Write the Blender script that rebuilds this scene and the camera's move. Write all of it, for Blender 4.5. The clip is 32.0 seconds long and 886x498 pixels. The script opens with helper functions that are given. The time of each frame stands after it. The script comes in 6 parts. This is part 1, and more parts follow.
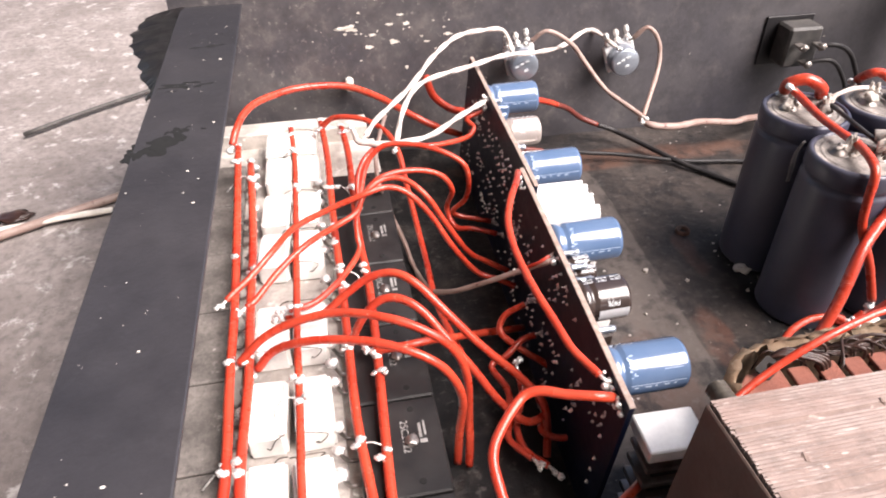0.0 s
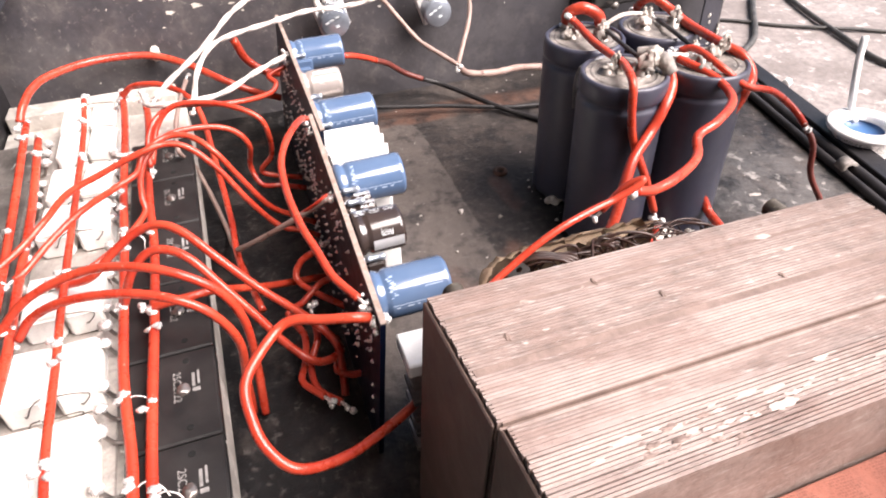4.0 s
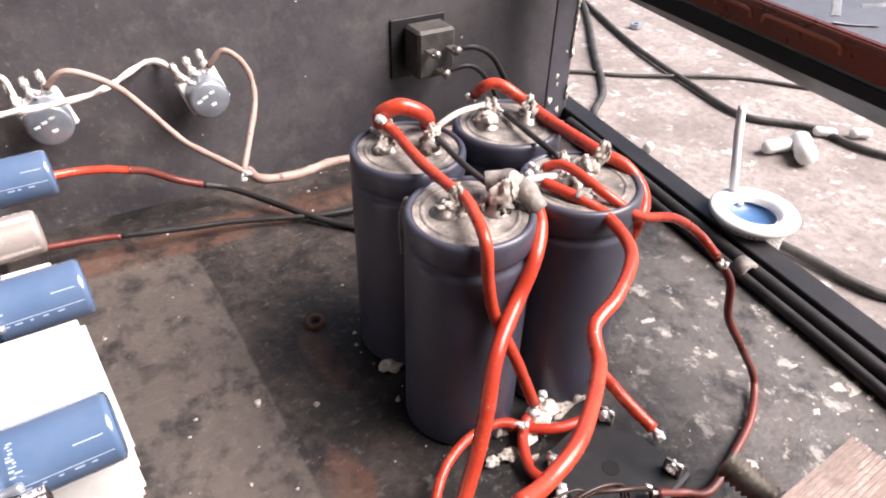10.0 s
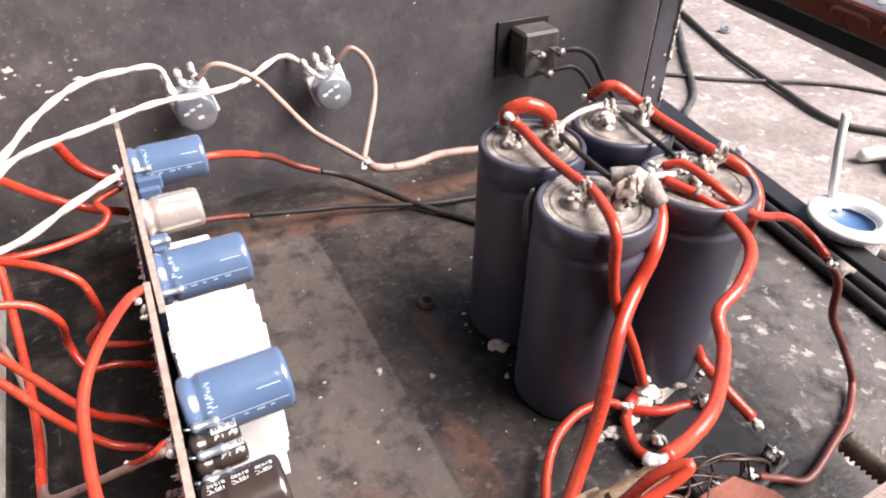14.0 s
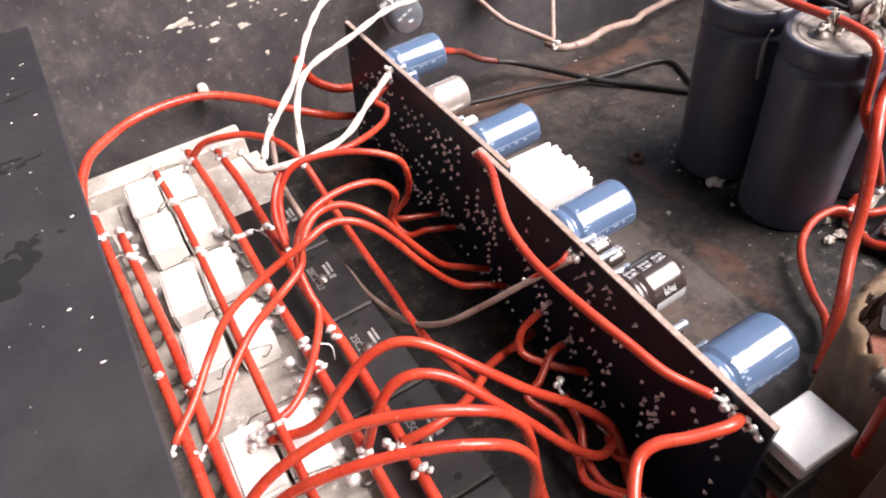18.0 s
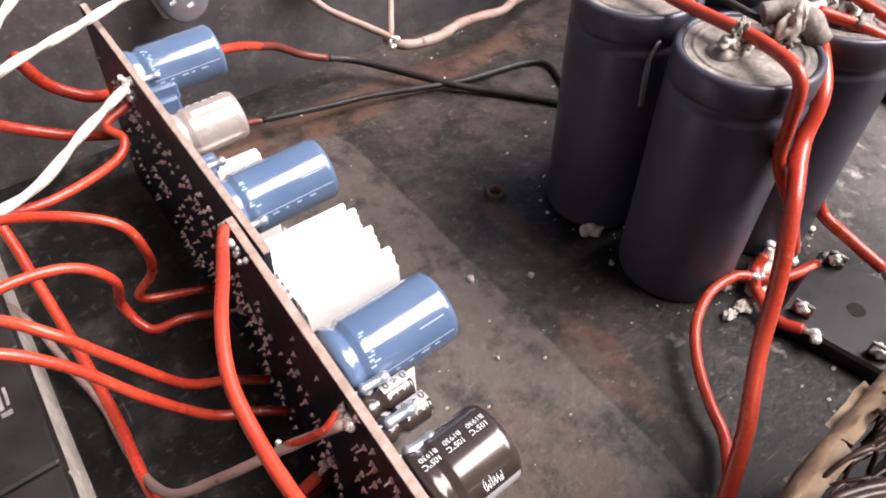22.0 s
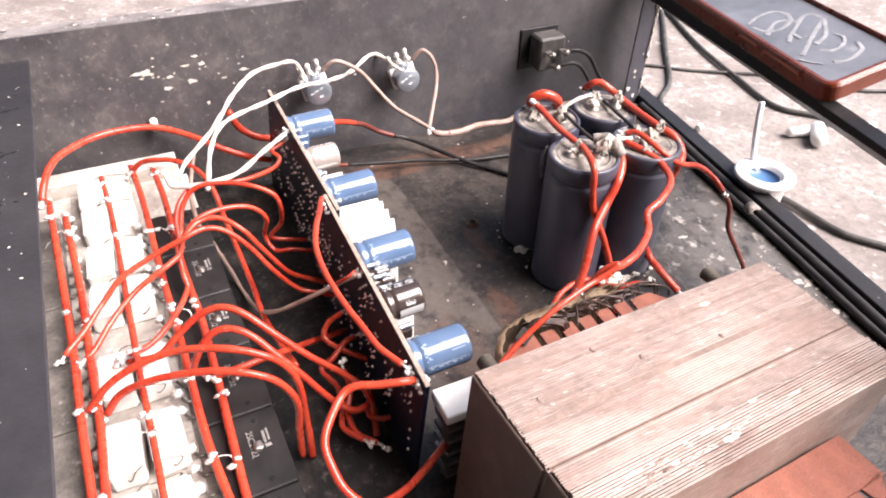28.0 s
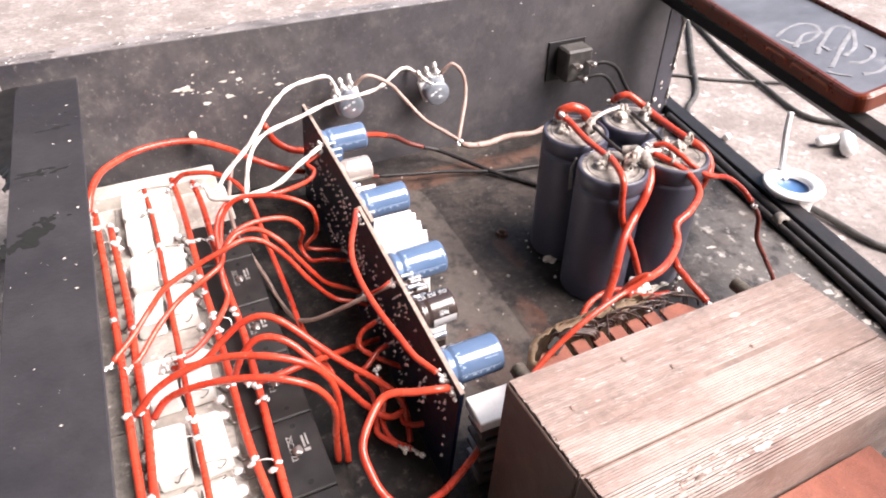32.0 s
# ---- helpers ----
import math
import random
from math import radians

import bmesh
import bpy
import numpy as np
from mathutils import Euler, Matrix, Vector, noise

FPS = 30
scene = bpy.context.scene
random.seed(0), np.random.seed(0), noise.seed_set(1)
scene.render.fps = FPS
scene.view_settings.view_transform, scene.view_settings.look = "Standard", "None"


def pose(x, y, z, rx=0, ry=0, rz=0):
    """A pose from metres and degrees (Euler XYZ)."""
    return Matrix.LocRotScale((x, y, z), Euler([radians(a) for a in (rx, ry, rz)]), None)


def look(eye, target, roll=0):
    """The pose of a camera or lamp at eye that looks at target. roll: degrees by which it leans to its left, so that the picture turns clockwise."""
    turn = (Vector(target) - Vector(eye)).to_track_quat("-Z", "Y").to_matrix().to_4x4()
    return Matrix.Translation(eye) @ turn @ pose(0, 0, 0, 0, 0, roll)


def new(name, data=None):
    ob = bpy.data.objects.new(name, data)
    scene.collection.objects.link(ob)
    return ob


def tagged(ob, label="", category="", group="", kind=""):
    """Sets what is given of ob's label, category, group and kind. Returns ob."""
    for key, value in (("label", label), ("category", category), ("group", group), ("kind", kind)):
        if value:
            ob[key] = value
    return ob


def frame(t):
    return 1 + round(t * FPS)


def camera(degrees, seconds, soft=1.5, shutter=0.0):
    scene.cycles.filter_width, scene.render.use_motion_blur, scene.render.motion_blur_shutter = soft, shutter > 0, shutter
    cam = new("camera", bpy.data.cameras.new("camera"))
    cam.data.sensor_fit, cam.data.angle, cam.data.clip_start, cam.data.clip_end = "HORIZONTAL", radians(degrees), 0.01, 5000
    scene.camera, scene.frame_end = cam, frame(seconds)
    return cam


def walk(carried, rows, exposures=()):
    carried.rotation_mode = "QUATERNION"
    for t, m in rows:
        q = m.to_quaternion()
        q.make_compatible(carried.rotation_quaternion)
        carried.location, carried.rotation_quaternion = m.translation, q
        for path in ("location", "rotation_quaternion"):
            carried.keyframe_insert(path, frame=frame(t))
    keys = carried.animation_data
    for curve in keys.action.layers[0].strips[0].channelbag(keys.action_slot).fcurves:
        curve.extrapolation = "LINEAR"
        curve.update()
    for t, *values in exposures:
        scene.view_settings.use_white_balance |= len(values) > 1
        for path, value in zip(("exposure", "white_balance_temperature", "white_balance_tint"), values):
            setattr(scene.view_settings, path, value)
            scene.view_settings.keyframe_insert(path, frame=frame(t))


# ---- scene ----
cam = camera(67.00, 32.0, soft=2.0)
PATH = [
    (0.0, pose(-0.05917, -0.09306, 0.17922, 51.498, 0.816, -9.413)),
    (0.5, pose(-0.05712, -0.09170, 0.18004, 51.876, 1.133, -10.102)),
    (1.0, pose(-0.05051, -0.09638, 0.17064, 50.485, 0.409, -11.350)),
    (1.5, pose(-0.04415, -0.10059, 0.16867, 49.833, 0.251, -12.909)),
    (2.0, pose(-0.04061, -0.10385, 0.16749, 49.692, 0.445, -13.791)),
    (2.5, pose(-0.03812, -0.10605, 0.16593, 49.873, 0.528, -14.498)),
    (4.5, pose(-0.00751, -0.11268, 0.16402, 51.509, 1.221, -20.721)),
    (5.0, pose(0.00789, -0.08767, 0.16167, 53.043, 0.700, -24.469)),
    (5.5, pose(0.02405, -0.05977, 0.16323, 54.126, 0.582, -28.470)),
    (6.0, pose(0.02771, -0.03529, 0.16465, 54.057, 0.208, -30.388)),
    (6.5, pose(0.02483, -0.02247, 0.16573, 54.743, -0.061, -30.380)),
    (7.0, pose(0.02427, -0.02450, 0.16290, 54.300, -0.346, -30.162)),
    (7.5, pose(0.02284, -0.02773, 0.15786, 53.251, -0.827, -29.863)),
    (8.0, pose(0.02469, -0.02794, 0.15431, 52.503, -1.190, -30.289)),
    (8.5, pose(0.02624, -0.02939, 0.15335, 52.434, -1.094, -30.560)),
    (9.0, pose(0.02900, -0.03092, 0.15144, 52.675, -1.293, -30.834)),
    (9.5, pose(0.03102, -0.03048, 0.15097, 52.763, -1.246, -31.081)),
    (10.0, pose(0.03197, -0.03045, 0.15016, 52.653, -1.381, -31.202)),
    (10.5, pose(0.03252, -0.03016, 0.15112, 52.730, -1.137, -31.206)),
    (11.0, pose(0.03287, -0.02973, 0.15120, 52.674, -1.214, -31.404)),
    (11.5, pose(0.03159, -0.03016, 0.15215, 52.621, -0.955, -31.167)),
    (12.0, pose(0.02982, -0.03133, 0.15137, 52.621, -1.009, -30.677)),
    (12.5, pose(0.02768, -0.03137, 0.15294, 52.640, -0.741, -30.267)),
    (13.0, pose(0.02322, -0.03081, 0.15539, 52.741, -0.757, -29.392)),
    (13.5, pose(0.01331, -0.03309, 0.15645, 52.552, -0.787, -27.214)),
    (15.5, pose(0.00471, -0.03447, 0.15702, 51.841, -0.426, -24.815)),
    (16.0, pose(-0.01604, -0.03440, 0.15839, 51.415, -0.021, -24.626)),
    (16.5, pose(-0.05445, -0.04130, 0.16621, 48.355, 3.070, -25.712)),
    (17.0, pose(-0.06601, -0.04451, 0.16351, 46.843, 4.021, -25.726)),
    (17.5, pose(-0.07528, -0.04153, 0.16639, 46.011, 5.113, -27.334)),
    (18.0, pose(-0.07632, -0.03191, 0.16879, 44.990, 5.929, -29.929)),
    (18.5, pose(-0.07606, -0.02264, 0.16859, 44.969, 6.246, -30.528)),
    (19.0, pose(-0.07109, -0.01690, 0.16448, 44.971, 5.995, -31.543)),
    (19.5, pose(-0.05732, -0.01018, 0.16173, 44.705, 5.626, -32.477)),
    (20.0, pose(-0.04533, 0.00167, 0.15806, 44.364, 4.819, -33.408)),
    (20.5, pose(-0.02844, 0.00897, 0.14616, 42.657, 2.244, -34.796)),
    (21.0, pose(-0.02203, 0.00951, 0.13918, 41.705, 1.131, -35.086)),
    (21.5, pose(-0.01904, 0.01028, 0.13668, 41.862, 0.598, -35.759)),
    (22.0, pose(-0.01742, 0.00824, 0.14086, 42.232, 1.033, -35.574)),
    (22.5, pose(-0.01172, 0.00175, 0.14544, 42.604, 0.952, -36.006)),
    (23.0, pose(-0.01036, -0.01128, 0.14997, 43.080, 1.026, -35.178)),
    (23.5, pose(-0.01434, -0.02602, 0.15015, 42.810, 0.776, -33.305)),
    (24.0, pose(-0.01878, -0.03406, 0.15092, 43.942, 0.892, -30.933)),
    (24.5, pose(-0.02237, -0.04232, 0.15249, 44.280, 0.722, -29.464)),
    (25.0, pose(-0.02473, -0.05691, 0.17258, 45.958, 1.407, -28.787)),
    (25.5, pose(-0.03453, -0.07627, 0.18496, 46.938, 0.899, -27.610)),
    (26.0, pose(-0.04055, -0.09641, 0.19757, 49.129, 0.358, -26.044)),
    (26.5, pose(-0.04692, -0.10732, 0.20696, 49.617, -0.131, -25.245)),
    (28.5, pose(-0.05645, -0.11948, 0.21443, 50.118, -1.661, -24.877)),
    (29.0, pose(-0.05933, -0.12018, 0.21613, 50.146, -1.510, -24.273)),
    (29.5, pose(-0.06138, -0.11906, 0.21765, 50.659, -1.280, -23.869)),
    (30.0, pose(-0.06333, -0.11932, 0.21873, 50.934, -1.111, -23.302)),
    (30.5, pose(-0.06804, -0.11854, 0.22185, 51.159, -0.475, -22.487)),
    (31.0, pose(-0.06817, -0.12088, 0.22186, 50.930, -0.047, -22.052)),
    (31.5, pose(-0.06449, -0.11967, 0.22048, 50.785, -0.016, -22.928)),
    (32.0, pose(-0.05974, -0.12060, 0.21864, 50.645, -0.197, -23.545)),
]
walk(cam, PATH, exposures=[(0.0, 1.52, 7000, 16), (2.0, 1.38, 7000, 16), (4.5, 1.60, 7000, 16), (6.0, 1.57, 7000, 16), (13.0, 1.52, 7000, 16), (16.0, 1.52, 7000, 16), (17.0, 1.34, 7000, 16), (22.0, 1.28, 7000, 16), (23.0, 1.30, 7000, 16), (24.0, 1.46, 7000, 16), (25.0, 1.52, 7000, 16), (26.0, 1.68, 7000, 16), (32.0, 1.68, 7000, 16)])

# ---------------------------------------------------------------- light
world = bpy.data.worlds.new("sky")
scene.world = world
world.use_nodes = True
wn = world.node_tree.nodes
sky = wn.new("ShaderNodeTexSky")
sky.sky_type = "NISHITA"
sky.sun_disc = False
sky.sun_elevation, sky.sun_rotation = radians(48), radians(127)
wn["Background"].inputs["Strength"].default_value = 0.075
world.node_tree.links.new(sky.outputs[0], wn["Background"].inputs[0])
sun = new("sun", bpy.data.lights.new("sun", "SUN"))
sun.data.energy, sun.data.angle, sun.data.color = 4.9, radians(48), (1.0, 0.97, 0.965)
sun.matrix_world = look((0.60, -0.46, 0.84), (0, 0, 0))


# ---------------------------------------------------------------- materials
def material(name, base, rough=0.5, metal=0.0, second=None, spots=None, scale=60.0, amount=0.5, spot_scale=220.0,
             spot_at=0.62, bump=0.15, bump_scale=400.0, vary=0.0, coat=0.0, grime=0.0):
    """Base colour, a second colour in broad clouds, spots of a third, fine relief, and a shade that differs from piece to piece."""
    m = bpy.data.materials.new(name)
    m.use_nodes = True
    n, link = m.node_tree.nodes, m.node_tree.links.new
    b = n["Principled BSDF"]
    b.inputs["Roughness"].default_value, b.inputs["Metallic"].default_value = rough, metal
    b.inputs["Coat Weight"].default_value = coat
    geo = n.new("ShaderNodeNewGeometry")

    def clouds(s, detail=6.0, rough_=0.6):
        t = n.new("ShaderNodeTexNoise")
        t.inputs["Scale"].default_value, t.inputs["Detail"].default_value, t.inputs["Roughness"].default_value = s, detail, rough_
        link(geo.outputs["Position"], t.inputs["Vector"])
        return t.outputs["Fac"]

    def ramp(src, lo, hi, top=1.0):
        r = n.new("ShaderNodeMapRange")
        r.inputs["From Min"].default_value, r.inputs["From Max"].default_value, r.inputs["To Max"].default_value = lo, hi, top
        link(src, r.inputs["Value"])
        return r.outputs[0]

    def mix(fac, a, c):
        x = n.new("ShaderNodeMix")
        x.data_type = "RGBA"
        link(fac, x.inputs[0])
        for k, v in ((6, a), (7, c)):
            if isinstance(v, tuple):
                x.inputs[k].default_value = (*v, 1)
            else:
                link(v, x.inputs[k])
        return x.outputs[2]

    col = mix(ramp(clouds(scale), 0.35, 0.65, amount), tuple(base), tuple(second or [c * 0.75 for c in base]))
    if spots:
        col = mix(ramp(clouds(spot_scale, 8.0, 0.7), spot_at, spot_at + 0.06), col, tuple(spots))
    if grime:
        col = mix(ramp(clouds(scale * 7, 9.0, 0.75), 0.44, 0.66, grime), col, tuple(c * 0.42 for c in base))
        col = mix(ramp(clouds(scale * 19, 6.0, 0.8), 0.56, 0.72, grime * 0.6), col, tuple(min(c * 1.9, 0.9) for c in (second or base)))
    if vary:
        info = n.new("ShaderNodeObjectInfo")
        hsv = n.new("ShaderNodeHueSaturation")
        link(ramp(info.outputs["Random"], 0, 1, 1.0), hsv.inputs["Value"])
        hsv.inputs["Value"].default_value = 1
        mp = n.new("ShaderNodeMapRange")
        mp.inputs["To Min"].default_value, mp.inputs["To Max"].default_value = 1 - vary, 1 + vary
        link(info.outputs["Random"], mp.inputs["Value"])
        link(mp.outputs[0], hsv.inputs["Value"])
        link(col, hsv.inputs["Color"])
        col = hsv.outputs[0]
    link(col, b.inputs["Base Color"])
    rr = n.new("ShaderNodeMapRange")
    rr.inputs["To Min"].default_value, rr.inputs["To Max"].default_value = max(rough - 0.12, 0.03), min(rough + 0.15, 1)
    link(clouds(scale * 3), rr.inputs["Value"])
    link(rr.outputs[0], b.inputs["Roughness"])
    if bump:
        bp = n.new("ShaderNodeBump")
        bp.inputs["Strength"].default_value, bp.inputs["Distance"].default_value = bump, 0.0006
        link(clouds(bump_scale, 8.0, 0.65), bp.inputs["Height"])
        link(bp.outputs[0], b.inputs["Normal"])
    return m


black_paint = material("black_paint", (0.012, 0.0115, 0.0135), 0.45, 0, (0.027, 0.025, 0.026), (0.28, 0.26, 0.24), 22, 0.8, 260, 0.71, 0.2, grime=0.25)
black_paint.node_tree.nodes["Principled BSDF"].inputs["Specular IOR Level"].default_value = 0.25
wall_paint = material("wall_paint", (0.048, 0.045, 0.054), 0.5, 0, (0.078, 0.072, 0.076), (0.34, 0.31, 0.29), 16, 0.9, 190, 0.72, 0.25, grime=0.35)
floor_paint = material("floor_paint", (0.013, 0.0124, 0.0135), 0.5, 0, (0.062, 0.049, 0.043), (0.32, 0.29, 0.27), 30, 1.0, 260, 0.665, 0.8, grime=0.8)
def floor_marks(m):
    """Marks in the floor's colour: painted shade, a pale straight-edged patch, rust stains and flaked grey paint."""
    n, link = m.node_tree.nodes, m.node_tree.links.new
    b = n["Principled BSDF"]
    geo = n.new("ShaderNodeNewGeometry")
    wob = n.new("ShaderNodeTexNoise")
    wob.inputs["Scale"].default_value, wob.inputs["Detail"].default_value = 90, 8
    link(geo.outputs["Position"], wob.inputs["Vector"])

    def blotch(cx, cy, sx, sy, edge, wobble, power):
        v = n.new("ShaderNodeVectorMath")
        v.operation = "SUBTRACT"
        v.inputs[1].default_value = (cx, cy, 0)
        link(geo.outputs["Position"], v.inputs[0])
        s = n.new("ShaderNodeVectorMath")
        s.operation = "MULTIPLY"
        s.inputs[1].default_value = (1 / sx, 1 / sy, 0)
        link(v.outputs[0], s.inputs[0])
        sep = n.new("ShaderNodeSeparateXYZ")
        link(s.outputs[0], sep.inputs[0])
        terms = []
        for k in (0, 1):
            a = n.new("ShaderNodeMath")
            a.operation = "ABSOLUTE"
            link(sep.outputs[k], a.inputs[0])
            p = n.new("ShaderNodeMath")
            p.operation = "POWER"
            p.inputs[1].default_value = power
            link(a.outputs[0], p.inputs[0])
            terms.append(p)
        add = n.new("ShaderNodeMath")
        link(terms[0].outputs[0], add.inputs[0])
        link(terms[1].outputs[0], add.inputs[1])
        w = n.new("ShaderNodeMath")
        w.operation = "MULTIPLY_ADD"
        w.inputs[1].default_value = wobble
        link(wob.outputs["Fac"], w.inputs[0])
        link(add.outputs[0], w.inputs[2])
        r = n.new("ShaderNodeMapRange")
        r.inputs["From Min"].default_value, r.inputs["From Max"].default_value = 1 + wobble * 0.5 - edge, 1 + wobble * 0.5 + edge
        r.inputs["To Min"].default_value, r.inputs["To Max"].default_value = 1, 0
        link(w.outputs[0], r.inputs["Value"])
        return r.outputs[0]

    col = b.inputs["Base Color"].links[0].from_socket
    # first mark: contact shade and oily dirt round the capacitor feet, painted dark
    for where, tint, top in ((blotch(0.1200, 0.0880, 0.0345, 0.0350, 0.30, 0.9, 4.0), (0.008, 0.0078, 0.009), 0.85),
                             # board's shade in the trough beside the heatsink, painted into the colour
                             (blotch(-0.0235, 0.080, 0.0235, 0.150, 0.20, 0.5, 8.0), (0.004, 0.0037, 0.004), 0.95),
                             # dark shade on the floor by the transformer, painted as a blotch
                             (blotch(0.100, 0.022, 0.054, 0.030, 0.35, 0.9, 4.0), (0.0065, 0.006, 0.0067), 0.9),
                             # pale rectangular patch with fairly sharp edges
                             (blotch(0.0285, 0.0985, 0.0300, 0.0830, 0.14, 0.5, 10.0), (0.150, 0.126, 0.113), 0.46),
                             (blotch(0.070, 0.188, 0.085, 0.0085, 0.45, 2.4, 2.0), (0.13, 0.065, 0.045), 0.6),
                             (blotch(0.0650, 0.060, 0.006, 0.016, 0.4, 3.0, 2.0), (0.095, 0.045, 0.032), 0.7),
                             (blotch(0.0775, 0.108, 0.005, 0.012, 0.4, 3.0, 2.0), (0.09, 0.045, 0.032), 0.6),
                             (blotch(0.0370, 0.045, 0.012, 0.022, 0.5, 3.4, 2.0), (0.10, 0.055, 0.042), 0.5),
                             (blotch(0.186, 0.050, 0.034, 0.060, 0.6, 2.0, 2.0), (0.13, 0.122, 0.118), 0.6)):
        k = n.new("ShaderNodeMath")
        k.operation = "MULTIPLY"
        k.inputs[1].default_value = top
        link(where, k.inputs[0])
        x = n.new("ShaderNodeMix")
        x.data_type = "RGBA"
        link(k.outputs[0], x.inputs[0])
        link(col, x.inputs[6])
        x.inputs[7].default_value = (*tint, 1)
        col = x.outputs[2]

    def layer(col, stretch, turn, lo, hi, top, tint, detail=8.0, mask=None):
        mp = n.new("ShaderNodeMapping")
        mp.inputs["Scale"].default_value = stretch
        mp.inputs["Rotation"].default_value = (0, 0, radians(turn))
        link(geo.outputs["Position"], mp.inputs["Vector"])
        t = n.new("ShaderNodeTexNoise")
        t.inputs["Scale"].default_value, t.inputs["Detail"].default_value, t.inputs["Roughness"].default_value = 1.0, detail, 0.68
        link(mp.outputs[0], t.inputs["Vector"])
        r = n.new("ShaderNodeMapRange")
        r.inputs["From Min"].default_value, r.inputs["From Max"].default_value, r.inputs["To Max"].default_value = lo, hi, top
        link(t.outputs["Fac"], r.inputs["Value"])
        fac = r.outputs[0]
        if mask is not None:
            k = n.new("ShaderNodeMath")
            k.operation = "MULTIPLY"
            link(fac, k.inputs[0])
            link(mask, k.inputs[1])
            fac = k.outputs[0]
        x = n.new("ShaderNodeMix")
        x.data_type = "RGBA"
        link(fac, x.inputs[0])
        link(col, x.inputs[6])
        x.inputs[7].default_value = (*tint, 1)
        return x.outputs[2]

    col = layer(col, (85, 70, 80), 20, 0.49, 0.62, 0.8, (0.011, 0.0105, 0.0115), 10.0)
    col = layer(col, (48, 42, 40), 70, 0.50, 0.64, 0.42, (0.092, 0.076, 0.067), 10.0)
    col = layer(col, (260, 300, 200), 0, 0.56, 0.66, 0.35, (0.16, 0.14, 0.13))
    col = layer(col, (30, 1100, 1), 33, 0.66, 0.71, 0.45, (0.2, 0.18, 0.165), 4.0)
    col = layer(col, (900, 26, 1), 12, 0.67, 0.72, 0.45, (0.2, 0.18, 0.165), 4.0)
    col = layer(col, (110, 100, 100), 40, 0.565, 0.635, 0.75, (0.36, 0.335, 0.315), 7.0, blotch(0.188, 0.050, 0.034, 0.060, 0.6, 1.0, 2.0))
    col = layer(col, (140, 120, 100), 0, 0.60, 0.67, 0.65, (0.34, 0.31, 0.29), 7.0, blotch(0.150, 0.045, 0.060, 0.050, 0.6, 1.0, 2.0))
    link(col, b.inputs["Base Color"])
    b.inputs["Specular IOR Level"].default_value = 0.35


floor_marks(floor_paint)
worn_hem = material("worn_hem", (0.30, 0.275, 0.275), 0.5, 0.2, (0.10, 0.092, 0.095), (0.6, 0.57, 0.55), 60, 1.0, 240, 0.58, 0.3, grime=0.4)
grit = material("grey_grit", (0.46, 0.42, 0.39), 0.8, 0, (0.22, 0.2, 0.18), None, 300, 1.0, bump=0.3)
def wall_marks(m):
    """Brown dusty mottling towards the wall's heatsink end and along its foot."""
    n, link = m.node_tree.nodes, m.node_tree.links.new
    b = n["Principled BSDF"]
    geo = n.new("ShaderNodeNewGeometry")
    sep = n.new("ShaderNodeSeparateXYZ")
    link(geo.outputs["Position"], sep.inputs[0])
    col = b.inputs["Base Color"].links[0].from_socket
    for s_, lo, hi, start, end, top, tint in ((28, 0.50, 0.64, 0.40, 0.10, 0.40, (0.028, 0.026, 0.030)), (90, 0.54, 0.68, 0.30, -0.05, 0.45, (0.19, 0.168, 0.158)), (45, 0.38, 0.66, 0.10, -0.05, 0.45, (0.17, 0.152, 0.145)), (130, 0.5, 0.66, 0.10, -0.02, 0.28, (0.045, 0.038, 0.037)), (300, 0.58, 0.66, 0.12, -0.02, 0.5, (0.3, 0.27, 0.25))):
        t = n.new("ShaderNodeTexNoise")
        t.inputs["Scale"].default_value, t.inputs["Detail"].default_value, t.inputs["Roughness"].default_value = s_, 9, 0.7
        link(geo.outputs["Position"], t.inputs["Vector"])
        r = n.new("ShaderNodeMapRange")
        r.inputs["From Min"].default_value, r.inputs["From Max"].default_value, r.inputs["To Max"].default_value = lo, hi, top
        link(t.outputs["Fac"], r.inputs["Value"])
        e = n.new("ShaderNodeMapRange")
        e.inputs["From Min"].default_value, e.inputs["From Max"].default_value = start, end
        link(sep.outputs[0], e.inputs["Value"])
        k = n.new("ShaderNodeMath")
        k.operation = "MULTIPLY"
        link(r.outputs[0], k.inputs[0])
        link(e.outputs[0], k.inputs[1])
        x = n.new("ShaderNodeMix")
        x.data_type = "RGBA"
        link(k.outputs[0], x.inputs[0])
        link(col, x.inputs[6])
        x.inputs[7].default_value = (*tint, 1)
        col = x.outputs[2]
    link(col, b.inputs["Base Color"])


wall_marks(wall_paint)
rust = material("rust", (0.11, 0.045, 0.025), 0.8, 0, (0.06, 0.04, 0.035), (0.16, 0.13, 0.11), 90, 1.0, 300, 0.62, 0.5)
concrete = material("concrete", (0.285, 0.250, 0.238), 0.85, 0, (0.165, 0.140, 0.131), (0.44, 0.41, 0.395), 30, 1.0, 75, 0.57, 0.8, 150, grime=0.9)
red_wire = material("red_insulation", (0.50, 0.060, 0.030), 0.27, 0, (0.40, 0.030, 0.016), (0.58, 0.24, 0.18), 55, 0.9, 420, 0.64, 0.12, 500, grime=0.3)
white_wire = material("white_insulation", (0.72, 0.66, 0.62), 0.45, 0, (0.46, 0.37, 0.33), (0.33, 0.22, 0.18), 120, 0.9, 300, 0.64, 0.2)
pink_wire = material("greyed_pink_insulation", (0.25, 0.160, 0.135), 0.5, 0, (0.33, 0.245, 0.215), (0.12, 0.05, 0.04), 110, 0.9, 340, 0.60, 0.25)
